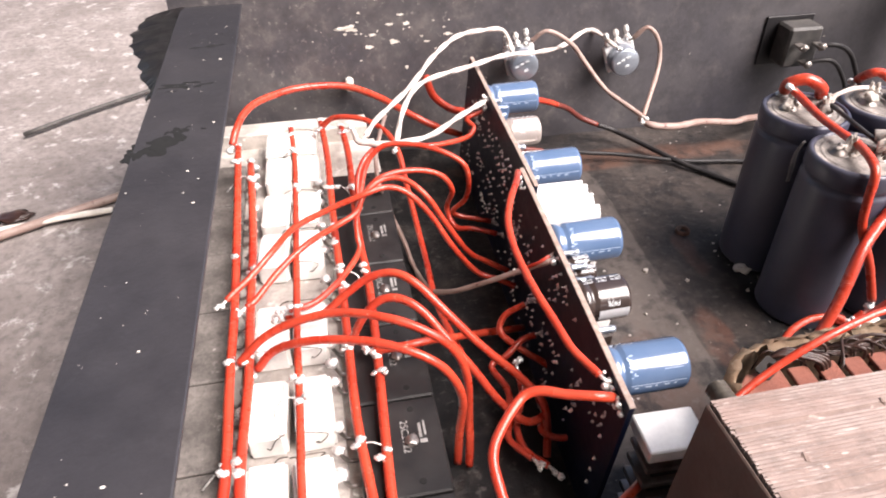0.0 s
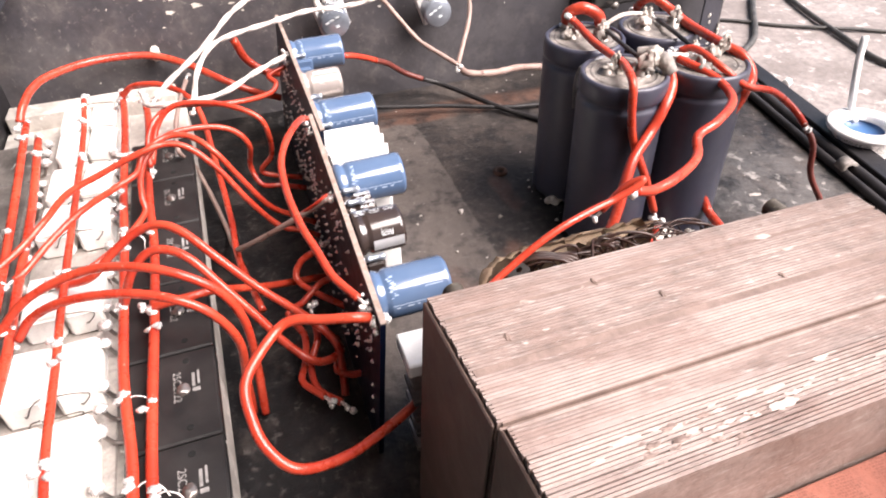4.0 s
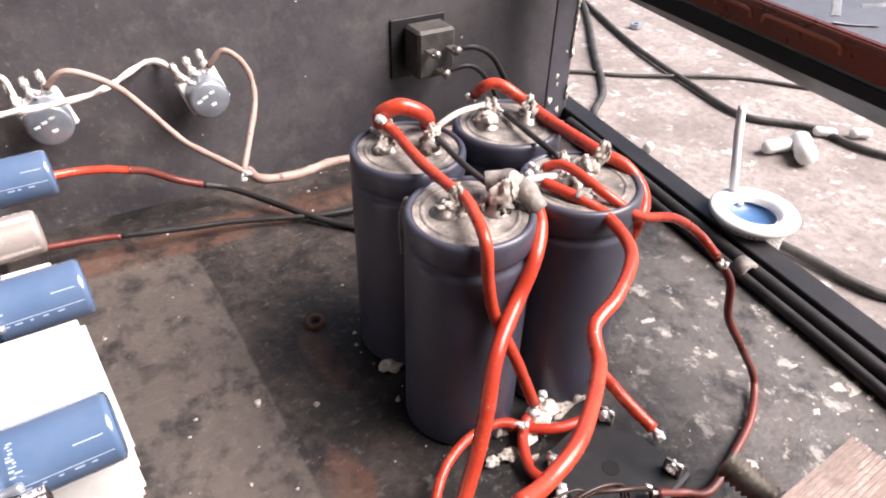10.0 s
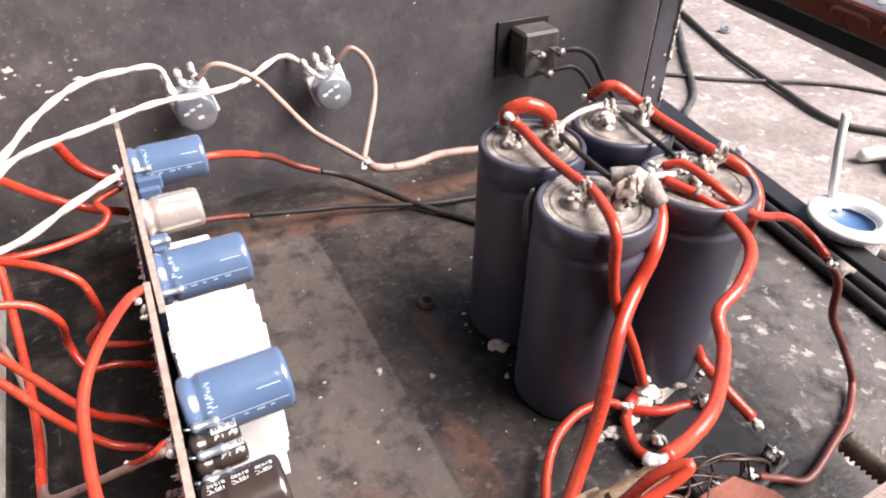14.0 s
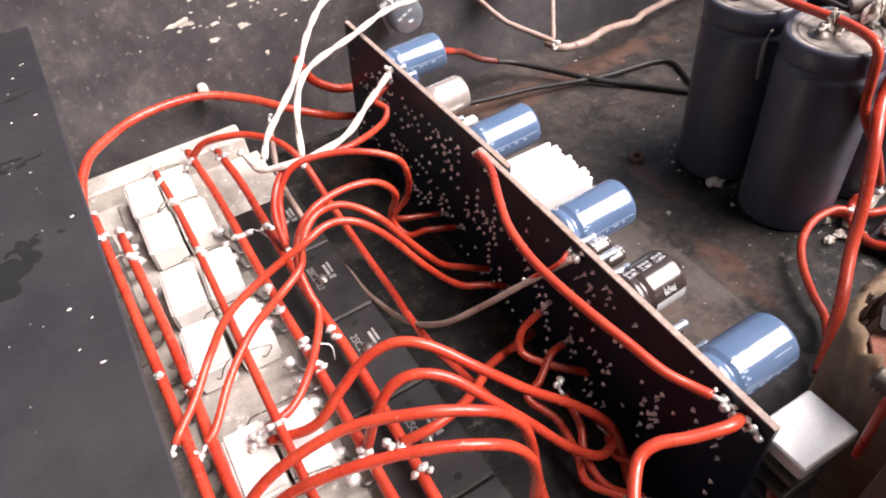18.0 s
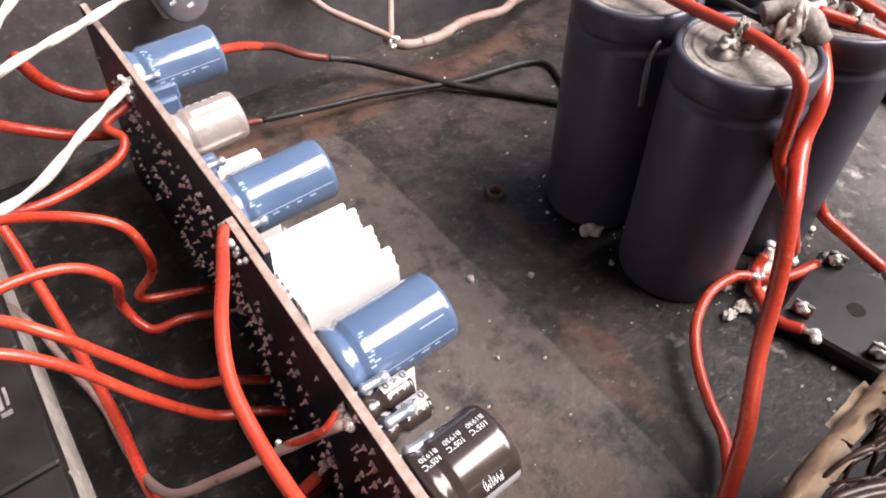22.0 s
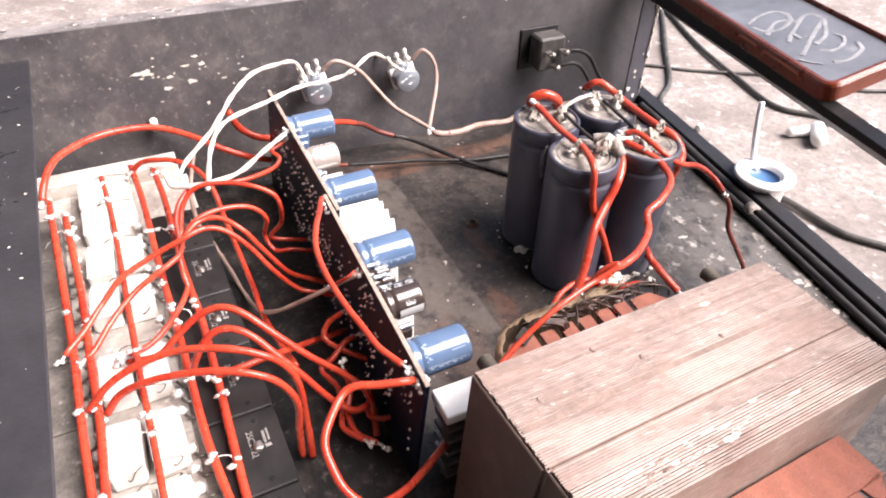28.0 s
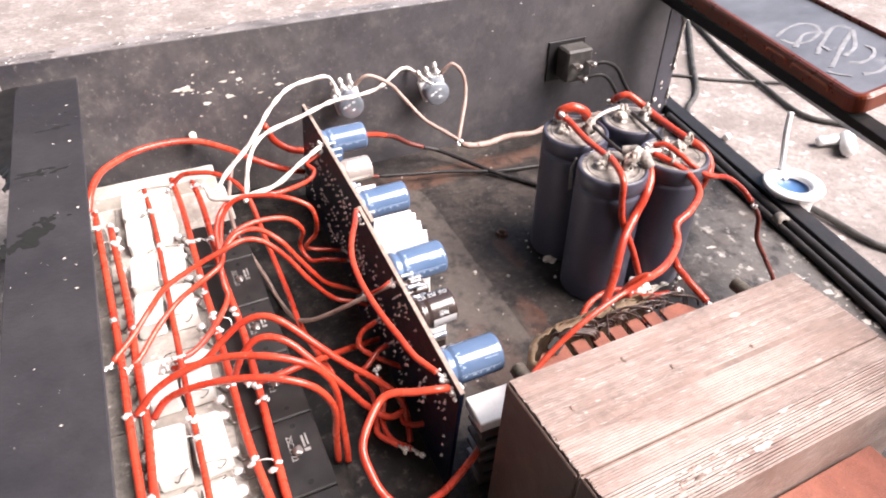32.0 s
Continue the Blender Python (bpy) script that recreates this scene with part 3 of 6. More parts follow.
sx0, sx1 = right_x(NEAR), right_x(0.2125)
bar("sill", (rect(sx0 + 0.0005, sx0 + 0.0115, -0.0015, 0.006), rect(sx1 - 0.002, sx1 + 0.008, -0.0015, 0.006)), black_paint, "glossy black steel sill along the open side of the chassis", "sill")
# lines of the rail's lower and upper inner edge and of the tray's rim above it, as (x, z) at a depth y
def rail_low(y):
    return 0.1960 + (y - 0.05) * 0.2308, 0.0805 - (y - 0.05) * 0.0400


def rail_high(y):
    return 0.1862 + (y - 0.05) * 0.2985, 0.0925 - (y - 0.05) * 0.0677


def rim_high(y):
    return 0.1845 + (y - 0.05) * 0.3050, 0.1003 - (y - 0.05) * 0.0665


def rail_section(y):
    (x0, z0), (x1, z1) = rail_low(y), rail_high(y)
    return [(x0, z0), (x0 + 0.006, z0 + 0.0005), (x1 + 0.009, z1 - 0.0006), (x1, z1 - 0.0006)]


rail = bar("top_rail", (rail_section(NEAR), rail_section(WALL_Y - 0.0002)), rail_black, "black steel top rail of the open side", "rail", 0.0004, WALL_Y - 0.0002)
post = tagged(part("corner_post", box(0.2332, 0.2452, 0.1994, 0.2006, 0.0, 0.0742, 0.0003), post_paint), "blue-grey steel corner flange with a bright chipped edge", "corner post", kind="structure")
part("bare_strip", tube([(0.2454, 0.1999, z) for z in (0.001, 0.02, 0.04, 0.06, 0.0738)], 0.0007, 8, 6, None, 1.0, 0.5), worn_hem, post, "paint worn through along the edge")
bm = bmesh.new()
for k, z in enumerate((0.012, 0.014, 0.017, 0.0335, 0.035, 0.0385, 0.040, 0.0415, 0.043, 0.046, 0.049, 0.0505, 0.053, 0.055, 0.058, 0.060, 0.0625, 0.064)):
    blob((0.2455, 0.1990, z), 0.0006 + 0.0006 * rnd.random(), bm, 0.5, 2, (0.9, 0.9, 1.9), k)
blob((0.2457, 0.1988, 0.0662), 0.0021, bm, 0.4, 2, (1, 1, 1.1), 5)
for x, z, r in ((0.2355, 0.0115, 0.0015), (0.2390, 0.0195, 0.0008), (0.2383, 0.0235, 0.0011), (0.2425, 0.0350, 0.0006), (0.2410, 0.0060, 0.0013)):
    blob((x, 0.1993, z), r, bm, 0.7, 2, (0.8, 0.25, 1.2), z * 900)
tagged(part("worn_edge", bm, glue, post, "bright chipped edge"), kind="stuff")

# ---------------------------------------------------------------- large capacitors
crust = material("flux_crust", (0.55, 0.505, 0.46), 0.65, 0, (0.30, 0.26, 0.23), None, 400, 0.9, bump=0.5, bump_scale=500, grime=0.3)
def big_capacitor(x, y, h, turn, r=0.0151):
    t = thing("capacitor", "tall dark navy electrolytic can with a dusty lid", "capacitor", pose(x, y, 0), "four large capacitors")
    bm = lathe([(0, 0.0002), (r - 0.001, 0.0002), (r, 0.0012), (r, 0.0018), (r, 0.0025), (r - 0.0001, h * 0.4), (r, h - 0.0105), (r, h - 0.0098), (r, h - 0.0092), (r - 0.0003, h - 0.0085), (r - 0.0008, h - 0.0078), (r - 0.0008, h - 0.0072), (r - 0.0003, h - 0.0065), (r, h - 0.0058), (r, h - 0.0011), (r - 0.0002, h - 0.0003), (r - 0.0007, h + 0.0002), (r - 0.0014, h + 0.0002), (r - 0.0017, h - 0.0002), (r - 0.0018, h - 0.0006), (0, h - 0.0006)], 56)
    for v in bm.verts:
        k = 1 + 0.0018 * noise.noise(Vector((v.co.x * 90, v.co.y * 90, v.co.z * 45 + x * 300)))
        v.co.x, v.co.y = v.co.x * k, v.co.y * k
    part("sleeve", bm, navy, t, "dark navy heat-shrink sleeve", True)
    part("lid", lathe([(0, h - 0.0003), (0.0030, h - 0.0003), (0.0036, h - 0.0005), (0.0104, h - 0.0005), (0.0108, h - 0.0002), (0.0112, h - 0.0002), (0.0116, h - 0.0005), (r - 0.0020, h - 0.0004), (r - 0.0019, h - 0.0008)], 40), can_top, t, "dusty grey lid")
    for s in (1, -1):
        px, py = s * 0.0058 * math.cos(turn), s * 0.0058 * math.sin(turn)
        lug = part("terminal", lathe([(0.0034, h - 0.0010), (0.0035, h - 0.0003), (0.0026, h + 0.0001), (0.0024, h + 0.0009), (0.0015, h + 0.0012), (0.0013, h + 0.0028), (0, h + 0.0030)], 16, None, pose(px, py, 0)), tin, t, "dull tinned terminal", True)
        bm = bmesh.new()
        for k in range(3):
            blob((px + rnd.gauss(0, 0.0012), py + rnd.gauss(0, 0.0012), h + 0.0003 + 0.0015 * rnd.random()), 0.0014 + 0.0009 * rnd.random(), bm, 0.9, 3, (1.1, 0.9, 0.6 + 0.5 * rnd.random()), k + x * 90)
        part("solder", bm, crust if s > 0 else can_top, lug, "lumpy solder and pale flux", True)
    return t


for x, y, a in ((0.1052, 0.1040, 2.6), (0.1362, 0.1035, 2.9), (0.1036, 0.0720, 2.7), (0.1338, 0.0697, 0.7)):
    big_capacitor(x, y, 0.0662, a)
bm = bmesh.new()
for k in range(60):
    a = rnd.random() * 6.28
    cx, cy = ((0.1048, 0.1040), (0.1030, 0.0718), (0.1332, 0.0695))[k % 3]
    blob((cx + 0.0170 * math.cos(a), cy + 0.0170 * math.sin(a), 0.0006), 0.0002 + 0.0009 * rnd.random() ** 4, bm, 0.6, 1, (1.2, 1.2, 0.6), k)
for p, r in (((0.0927, 0.0943, 0.0012), 0.0022), ((0.0940, 0.0925, 0.001), 0.0017), ((0.118, 0.0545, 0.002), 0.003), ((0.1215, 0.0555, 0.004), 0.0026), ((0.113, 0.052, 0.001), 0.0022)):
    blob(p, r, bm, 0.7, 2, (1.3, 1, 0.8), r * 999)
tagged(part("hot_glue", bm, glue), "crumbs of pale hot glue round the capacitors", "glue", kind="stuff")

CRUSTS = ((0.1032, 0.1108, 0.0695, 6, 1.0), (0.1111, 0.1014, 0.0705, 7, 1.0), (0.1010, 0.0739, 0.0705, 6, 1.0), (0.1010, 0.0720, 0.0670, 5, 1.2), (0.1333, 0.1077, 0.0700, 7, 1.1), (0.1422, 0.1021, 0.0710, 7, 1.1), (0.1423, 0.0721, 0.0705, 8, 1.2), (0.1328, 0.0752, 0.0695, 5, 0.9), (0.1110, 0.0690, 0.0705, 9, 1.6), (0.1332, 0.1085, 0.0662, 4, 1.2), (0.1028, 0.1061, 0.0662, 4, 1.2))
for x, y, z, n, s in CRUSTS:
    bm = blob((x, y, z - 0.0006), 0.00095 * s * (0.6 + n / 10), None, 0.9, 4, (1.2 + 0.5 * rnd.random(), 0.75, 1.1 + 0.5 * rnd.random()), x * 991)
    for q in range(3):
        a = rnd.random() * 6.28
        blob((x + 0.0009 * s * math.cos(a), y + 0.0009 * s * math.sin(a), z + 0.0006 * s), 0.0006 * s, bm, 1.1, 3, (0.7, 1.0, 2.2), q + x * 500)
    tagged(part("flux_lump", bm, crust, None, "", True), "crust of pale flux and solder on a capacitor terminal", "flux", "flux lumps on the lids")

film = tube([(0.0962, 0.0885, 0.0625), (0.0952, 0.0893, 0.0580), (0.0951, 0.0891, 0.0530), (0.0953, 0.0888, 0.0460)], 0.0009, 8, 6, None, 0.5, 0.5)
tagged(part("sleeve_film", film, worn_hem, None, "", True), "thin pale strip between two cans", "film")
for p, r in (((0.1318, 0.0562, 0.0016), 0.0030), ((0.1262, 0.0550, 0.0010), 0.0020), ((0.1059, 0.0501, 0.0010), 0.0020), ((0.1040, 0.0508, 0.0008), 0.0014), ((0.1081, 0.0582, 0.0010), 0.0018), ((0.1005, 0.0507, 0.0008), 0.0015), ((0.1100, 0.0460, 0.0008), 0.0012)):
    tagged(part("flux_crumb", blob(p, r, None, 1.0, 4, (1.4, 0.8, 0.7), r * 7777 + p[0] * 90), crust, None, "", True), "flaky pale crumb of flux on the chassis floor", "flux", "flux crumbs")

# ---------------------------------------------------------------- circuit board
pcb = thing("circuit_board", "black amplifier circuit board on edge with bright solder joints", "circuit board")


def plate(x_near, y_near, x_far, y_far, thick, z0, zt_near, zt_far, bm=None, d=0.0):
    """An upright board that leans a little and whose top edge falls towards the near end."""
    own = bmesh.new()
    v = []
    for dx in (0, thick):
        for (x, y, zt) in ((x_near, y_near, zt_near), (x_far, y_far, zt_far)):
            for z in (z0, zt):
                v.append(own.verts.new((x + dx + (z - 0.053) * 0.09, y, z)))
    for q in ((0, 2, 3, 1), (4, 5, 7, 6), (0, 1, 5, 4), (2, 6, 7, 3), (1, 3, 7, 5), (0, 4, 6, 2)):
        own.faces.new([v[k] for k in q])
    return join(bm, own)


for x0, y0, x1, y1, z0, z1 in ((0.0012, 0.0915, -0.0004, 0.1986, 0.0532, 0.0556), (-0.0010, -0.0013, -0.0010, 0.1035, 0.0506, 0.0533)):
    part("board", plate(x0, y0, x1, y1, 0.0014, 0.0004, z0, z1), board_black, pcb, "black solder mask")
    part("board_edge", plate(x0 + 0.0001, y0, x1 + 0.0001, y1, 0.0015, z0 + 0.00005, z0 + 0.0004, z1 + 0.0004), board_edge, pcb, "raw brown fibreglass edge")

bm = bmesh.new()
spots = []
for k in range(105):
    y, z = 0.004 + rnd.random() * 0.190, 0.004 + 0.042 * rnd.random()
    dy, dz = rnd.choice(((0.00254, 0), (0, 0.00254), (0, 0.00508), (0.00508, 0), (0.0019, 0.0019)))
    for q in range(rnd.choice((1, 2, 2, 3, 3, 4, 6))):
        spots.append((y + q * dy + rnd.gauss(0, 0.0002), z + q * dz + rnd.gauss(0, 0.0002)))
for y, z in spots:
    if not (0.002 < y < 0.196 and 0.003 < z < 0.0490):
        continue
    x = (-0.0010 if y < 0.1035 else -0.0002) + (z - 0.053) * 0.09
    r = 0.00040 + 0.00034 * rnd.random()
    h = r * (0.75 + 0.3 * rnd.random())
    pin = h + 0.0002 + 0.0009 * rnd.random() ** 4
    lathe([(r, 0.0), (r * 0.96, h * 0.3), (r * 0.78, h * 0.65), (r * 0.45, h * 0.92), (0.0002, h), (0.00016, pin), (0, pin * 1.02)], 9, bm, pose(x, y, z, rnd.gauss(0, 6), -90 + rnd.gauss(0, 8), 0))
board_solder = material("board_solder", (0.92, 0.91, 0.90), 0.22, 0.35, (0.75, 0.73, 0.72), None, 500, 0.8, bump=0.3, bump_scale=900)
tagged(part("solder_joints", bm, board_solder, pcb, "bright pointed solder joints with clipped leads", True), kind="stuff")
for y, z, n in ((0.1585, 0.0525, 5), (0.0975, 0.0515, 6), (0.0580, 0.0490, 7), (0.0085, 0.0480, 6), (0.0035, 0.0465, 7)):
    bm = bmesh.new()
    for k in range(n):
        blob((-0.0020 + rnd.gauss(0, 0.0004), y + rnd.gauss(0, 0.0014), z + rnd.gauss(0, 0.0011)), 0.0005 + 0.0005 * rnd.random(), bm, 0.6, 2, (1, 1, 1), k)
    part("solder_joint", bm, solder, pcb, "lumpy hand-made solder joint", True)
part("hole", lathe([(0, 0), (0.0013, 0), (0.0013, 0.0003), (0, 0.0003)], 14, None, pose(-0.0014, 0.003, 0.0455, 0, -90, 0)), tin, pcb)


def wrapped_print(text, size, r, start, angle, m, narrow=1.0):
    """Lettering laid round a lying cylinder of radius r: start along its axis, angle about it."""
    cu = bpy.data.curves.new("print", "FONT")
    cu.body, cu.size = text, size
    ob = bpy.data.objects.new("print", cu)
    me = bpy.data.meshes.new_from_object(ob)
    own = bmesh.new()
    own.from_mesh(me)
    bpy.data.objects.remove(ob)
    bpy.data.curves.remove(cu)
    bpy.data.meshes.remove(me)
    for v in own.verts:
        u, w = (-v.co.x * narrow, v.co.y)
        a = angle + w / r
        v.co = Vector(((r + 0.00006) * math.cos(a), (r + 0.00006) * math.sin(a), start + u))
    return turned(own, m)


def stripe(r, z0, z1, a0, a1, m, bm=None, n=6):
    own = bmesh.new()
    last = None
    for k in range(n + 1):
        a = a0 + (a1 - a0) * k / n
        e = [own.verts.new(((r + 0.00005) * math.cos(a), (r + 0.00005) * math.sin(a), z)) for z in (z0, z1)]
        if last:
            own.faces.new((last[0], e[0], e[1], last[1]))
        last = e
    turned(own, m)
    return join(bm, own)


def radial_cap(y, z, r, l, mat, label, x=0.001, tilt=0.0):
    m = pose(x, y, z, 0, 0, tilt) @ along_x
    c = part("electrolytic_capacitor", lathe([(0, 0), (r - 0.0008, 0), (r, 0.0008), (r, 0.0022), (r - 0.0006, 0.003), (r - 0.0006, 0.0036), (r, 0.0045), (r, 0.0049), (r, 0.0053), (r, l - 0.0020), (r, l - 0.0016), (r, l - 0.0012), (r - 0.0003, l - 0.0004), (r - 0.0012, l), (r - 0.0017, l - 0.0004), (0, l - 0.0004)], 36, None, m), mat, pcb, label, True)
    return c, m


blue = "blue electrolytic capacitor lying level"
for y, z, r, l, tilt in ((0.1710, 0.0470, 0.0069, 0.0232, 1), (0.1140, 0.0455, 0.0069, 0.0238, 2), (0.0690, 0.0450, 0.0070, 0.0222, 2), (0.0158, 0.0440, 0.0069, 0.0212, 1)):
    c, m = radial_cap(y, z, r, l, blue_sleeve, blue, 0.001 if y > 0.05 else -0.0003, tilt)
    bm = stripe(r, l - 0.0075, l - 0.0025, 3.98, 4.01, m)
    for k in range(11):
        u, a = 0.0042 + 0.0016 * rnd.random(), 3.3 + 0.085 * k + 0.02 * rnd.random()
        stripe(r, u, u + 0.0004 + 0.0009 * rnd.random(), a, a + 0.03 + 0.03 * rnd.random(), m, bm, 2)
    part("print", bm, blue_light, c, "pale printing")
    bm = stripe(r, 0.0046, l - 0.0016, 4.50, 4.53, m)
    for k in range(5):
        u = 0.0052 + 0.0027 * k + 0.0006 * rnd.random()
        stripe(r, u, u + 0.0006 + 0.0012 * rnd.random(), 4.60, 4.66, m, bm, 2)
    part("stripe", bm, blue_light, c, "pale blue polarity stripe with dashes")

c, m = radial_cap(0.0428, 0.0442, 0.0066, 0.0148, black_sleeve, "black electrolytic capacitor with pale print", 0.001, 3)
for k in range(3):
    part("print", wrapped_print("105\u00b0C", 0.00125, 0.0066, 0.0132 - 0.0043 * k, 3.00, m), print_white, c, "small white lettering")
    part("print", wrapped_print("B1930", 0.00125, 0.0066, 0.0134 - 0.0043 * k, 2.80, m), print_white, c, "small white lettering")
part("print", wrapped_print("PW(M)", 0.0025, 0.0066, 0.0108, 4.1, m, 0.48), print_white, c, "white lettering")
part("stripe", stripe(0.0066, 0.0046, 0.0138, 4.50, 5.05, m), silver_ink, c, "pale polarity stripe")
for y, x in ((0.0592, 0.0006), (0.0544, 0.001)):
    c, m = radial_cap(y, 0.0445, 0.0024, 0.0100, black_sleeve, "small black capacitor with a silver stripe", x, 3)
    part("stripe", stripe(0.0024, 0.0046, 0.0096, 2.50, 3.40, m), silver_ink, c, "silver stripe")
    part("print", wrapped_print("0 < 0", 0.0020, 0.00246, 0.0094, 2.66, m), black_sleeve, c, "black marks on the stripe")
    for k in range(2):
        part("print", wrapped_print("1 \u00b5F", 0.0011, 0.00243, 0.0096 - 0.0028 * k, 3.58, m), print_white, c, "white lettering")
c, m = radial_cap(0.1435, 0.0455, 0.0058, 0.0170, grey_sleeve, "grey-brown capacitor", 0.001, 2)
bm = stripe(0.0058, 0.006, 0.0155, 3.3, 3.55, m)
for k in range(5):
    stripe(0.0058, 0.006 + 0.002 * k, 0.0072 + 0.002 * k, 2.7, 2.8, m, bm, 2)
part("print", bm, print_white, c, "pale printing")

# aluminium coolers on the board
cooler = part("cooler", box(0.0015, 0.0205, 0.0845, 0.0985, 0.006, 0.0475, 0.0003), alu, pcb, "bright aluminium cooler with fins")
for k in range(10):
    y = 0.0790 + k * 0.00215
    part("fin", box(0.0022, 0.0212 + 0.0012 * ((k * 7) % 3) * 0.5, y, y + 0.00115, 0.007, 0.0483 + 0.0003 * (k % 2), 0.00015), alu, cooler)
part("cooler", box(0.001, 0.0200, 0.0742, 0.0782, 0.004, 0.0420, 0.0004), alu, pcb, "bright aluminium plate")
part("cooler", box(0.001, 0.0175, 0.1340, 0.1372, 0.004, 0.0400, 0.0004), alu, pcb, "bright aluminium plate")
part("cooler", box(0.001, 0.0165, 0.0495, 0.0518, 0.004, 0.0400, 0.0004), alu, pcb, "bright aluminium plate")
near_cooler = part("cooler", box(0.0034, 0.0192, -0.0075, 0.0045, 0.0362, 0.0405, 0.0004), alu, pcb, "bright aluminium cooler with dark gaps")
# dark block and darker fins paint the shade below the top plate
part("core", box(0.0075, 0.0155, -0.0045, 0.0030, 0.0030, 0.0362, 0.0003), epoxy, near_cooler, "dark block painting the shade between the fins")
for k in range(5):
    z = 0.0035 + k * 0.0066
    part("fin", box(0.0045, 0.0183, -0.0064, 0.0040, z, z + 0.0018, 0.0002), tin, near_cooler, "fin darkened to paint shade")
for y, z, x1 in ((0.1605, 0.0475, 0.0095), (0.1585, 0.0450, 0.0085), (0.1320, 0.0450, 0.0070), (0.0935 + 0.0375, 0.0420, 0.006), (0.0300, 0.0420, 0.0075), (0.0265, 0.0395, 0.0055)):
    part("film_capacitor", box(0.002, x1, y - 0.0011, y + 0.0011, z - 0.003, z + 0.0018, 0.0006), blue_sleeve if y > 0.1 else black_sleeve, pcb, "small dipped capacitor")
for y, z in ((0.1650, 0.0495), (0.1255, 0.0490), (0.1060, 0.0470), (0.0610, 0.0480), (0.0535, 0.0485), (0.0480, 0.0480), (0.0290, 0.0460), (0.0225, 0.0455)):
    bm = lathe([(0, 0), (0.0008, 0.0002), (0.0011, 0.001), (0.0008, 0.0016), (0.0009, 0.0042), (0.0011, 0.0048), (0.0008, 0.0056), (0, 0.0058)], 12, None, pose(0.0018, y, z) @ along_x)
    tube([(0.0018, y, z), (0.0005, y + 0.0004, z)], 0.00025, 6, 2, bm)
    part("resistor", bm, pot_metal, pcb, "small pale resistor standing on end", True)

# ---------------------------------------------------------------- potentiometers
def potentiometer(x, y, z, turn):
    t = thing("potentiometer", "small potentiometer with a round zinc can", "potentiometer", pose(x, y, z, 0, turn, 0), "potentiometers on the panel")
    back = pose(0, 0, 0, 90, 0, 0)
    part("can", lathe([(0, 0.0002), (0.0060, 0.0), (0.0068, 0.0006), (0.0071, 0.0016), (0.0071, 0.0075), (0, 0.0075)], 36, None, pose(0, 0, 0, -90, 0, 0)), pot_metal, t, "bluish zinc can", True)
    part("base", box(-0.0076, 0.0076, 0.0075, 0.0100, -0.0062, 0.0082, 0.0008), plastic_white, t, "pale wafer")
    part("bush", lathe([(0.0038, 0.0100), (0.0038, 0.0164), (0, 0.0164)], 20, None, pose(0, 0, 0, -90, 0, 0)), tin, t, "", True)
    for dx in (-0.005, 0, 0.005):
        lug = part("terminal", box(dx - 0.0011, dx + 0.0011, 0.0078, 0.0086, 0.0078, 0.0150, 0.0003), tin, t, "tinned lug")
        bm = blob((dx, 0.0078, 0.0128), 0.0017, None, 0.5, 2, (0.8, 0.9, 1.2), dx * 999)
        blob((dx, 0.0076, 0.0092), 0.0018, bm, 0.5, 2, (0.9, 0.8, 1.1), dx * 500)
        part("solder", bm, solder, lug, "bright solder", True)
    bm = bmesh.new()
    for k, (a, b) in enumerate(((-0.0045, 0.001), (-0.002, 0.0016), (0.0008, 0.0021), (-0.0005, -0.0022))):
        box(a, a + 0.0019, -0.00008, 0.0003, b, b + 0.0009, 0, bm)
    part("print", bm, print_white, t, "worn white printing")
    return t


potentiometer(0.0272, 0.2006, 0.0476, -14)
potentiometer(0.0782, 0.2006, 0.0455, -18)

# ---------------------------------------------------------------- mains inlet on the panel
dusty_black = material("dusty_black_plastic", (0.03, 0.028, 0.028), 0.6, 0, (0.085, 0.078, 0.072), (0.25, 0.22, 0.2), 120, 1.0, 200, 0.66, 0.3, grime=0.4)
inlet = thing("mains_inlet", "dusty black mains inlet with wire lugs", "mains inlet", pose(0.172, WALL_Y, 0.0445))
part("flange", box(-0.0135, 0.0125, -0.0012, 0, -0.0130, 0.0125, 0.0002), black_paint, inlet, "thin dark flange")
part("body", box(-0.0075, 0.0105, -0.0140, -0.0012, -0.0100, 0.0105, 0.0012), dusty_black, inlet, "dusty black housing")
for dx, dz in ((-0.003, 0.003), (0.007, 0.003), (0.002, -0.006)):
    part("terminal", box(dx - 0.0022, dx + 0.0022, -0.0215, -0.015, dz - 0.0005, dz + 0.0005, 0.0002), tin, inlet, "tinned lug")
    part("solder", blob((dx, -0.0205, dz), 0.0022, None, 0.5, 2, (1, 1, 0.8), dx * 700), tin, inlet, "dusty solder", True)

# ---------------------------------------------------------------- bridge rectifier
dark_epoxy = material("glossy_black_epoxy", (0.007, 0.0068, 0.0075), 0.4, 0, (0.016, 0.015, 0.016), (0.2, 0.18, 0.17), 90, 0.8, 330, 0.74, 0.15)
rect_ = thing("bridge_rectifier", "flat black bridge rectifier with four soldered lugs", "rectifier", pose(0.1232, 0.0318, 0, 0, 0, 12))
part("case", box(-0.0145, 0.0145, -0.0145, 0.0145, 0, 0.0052, 0.0008), dark_epoxy, rect_, "black epoxy case")
# the hole's dark inside is only a black disc on the case
part("hole", lathe([(0, 0.0053), (0.0022, 0.0053), (0.0023, 0.0051)], 20), void, rect_, "flat black disc painting the shade in the bolt hole")
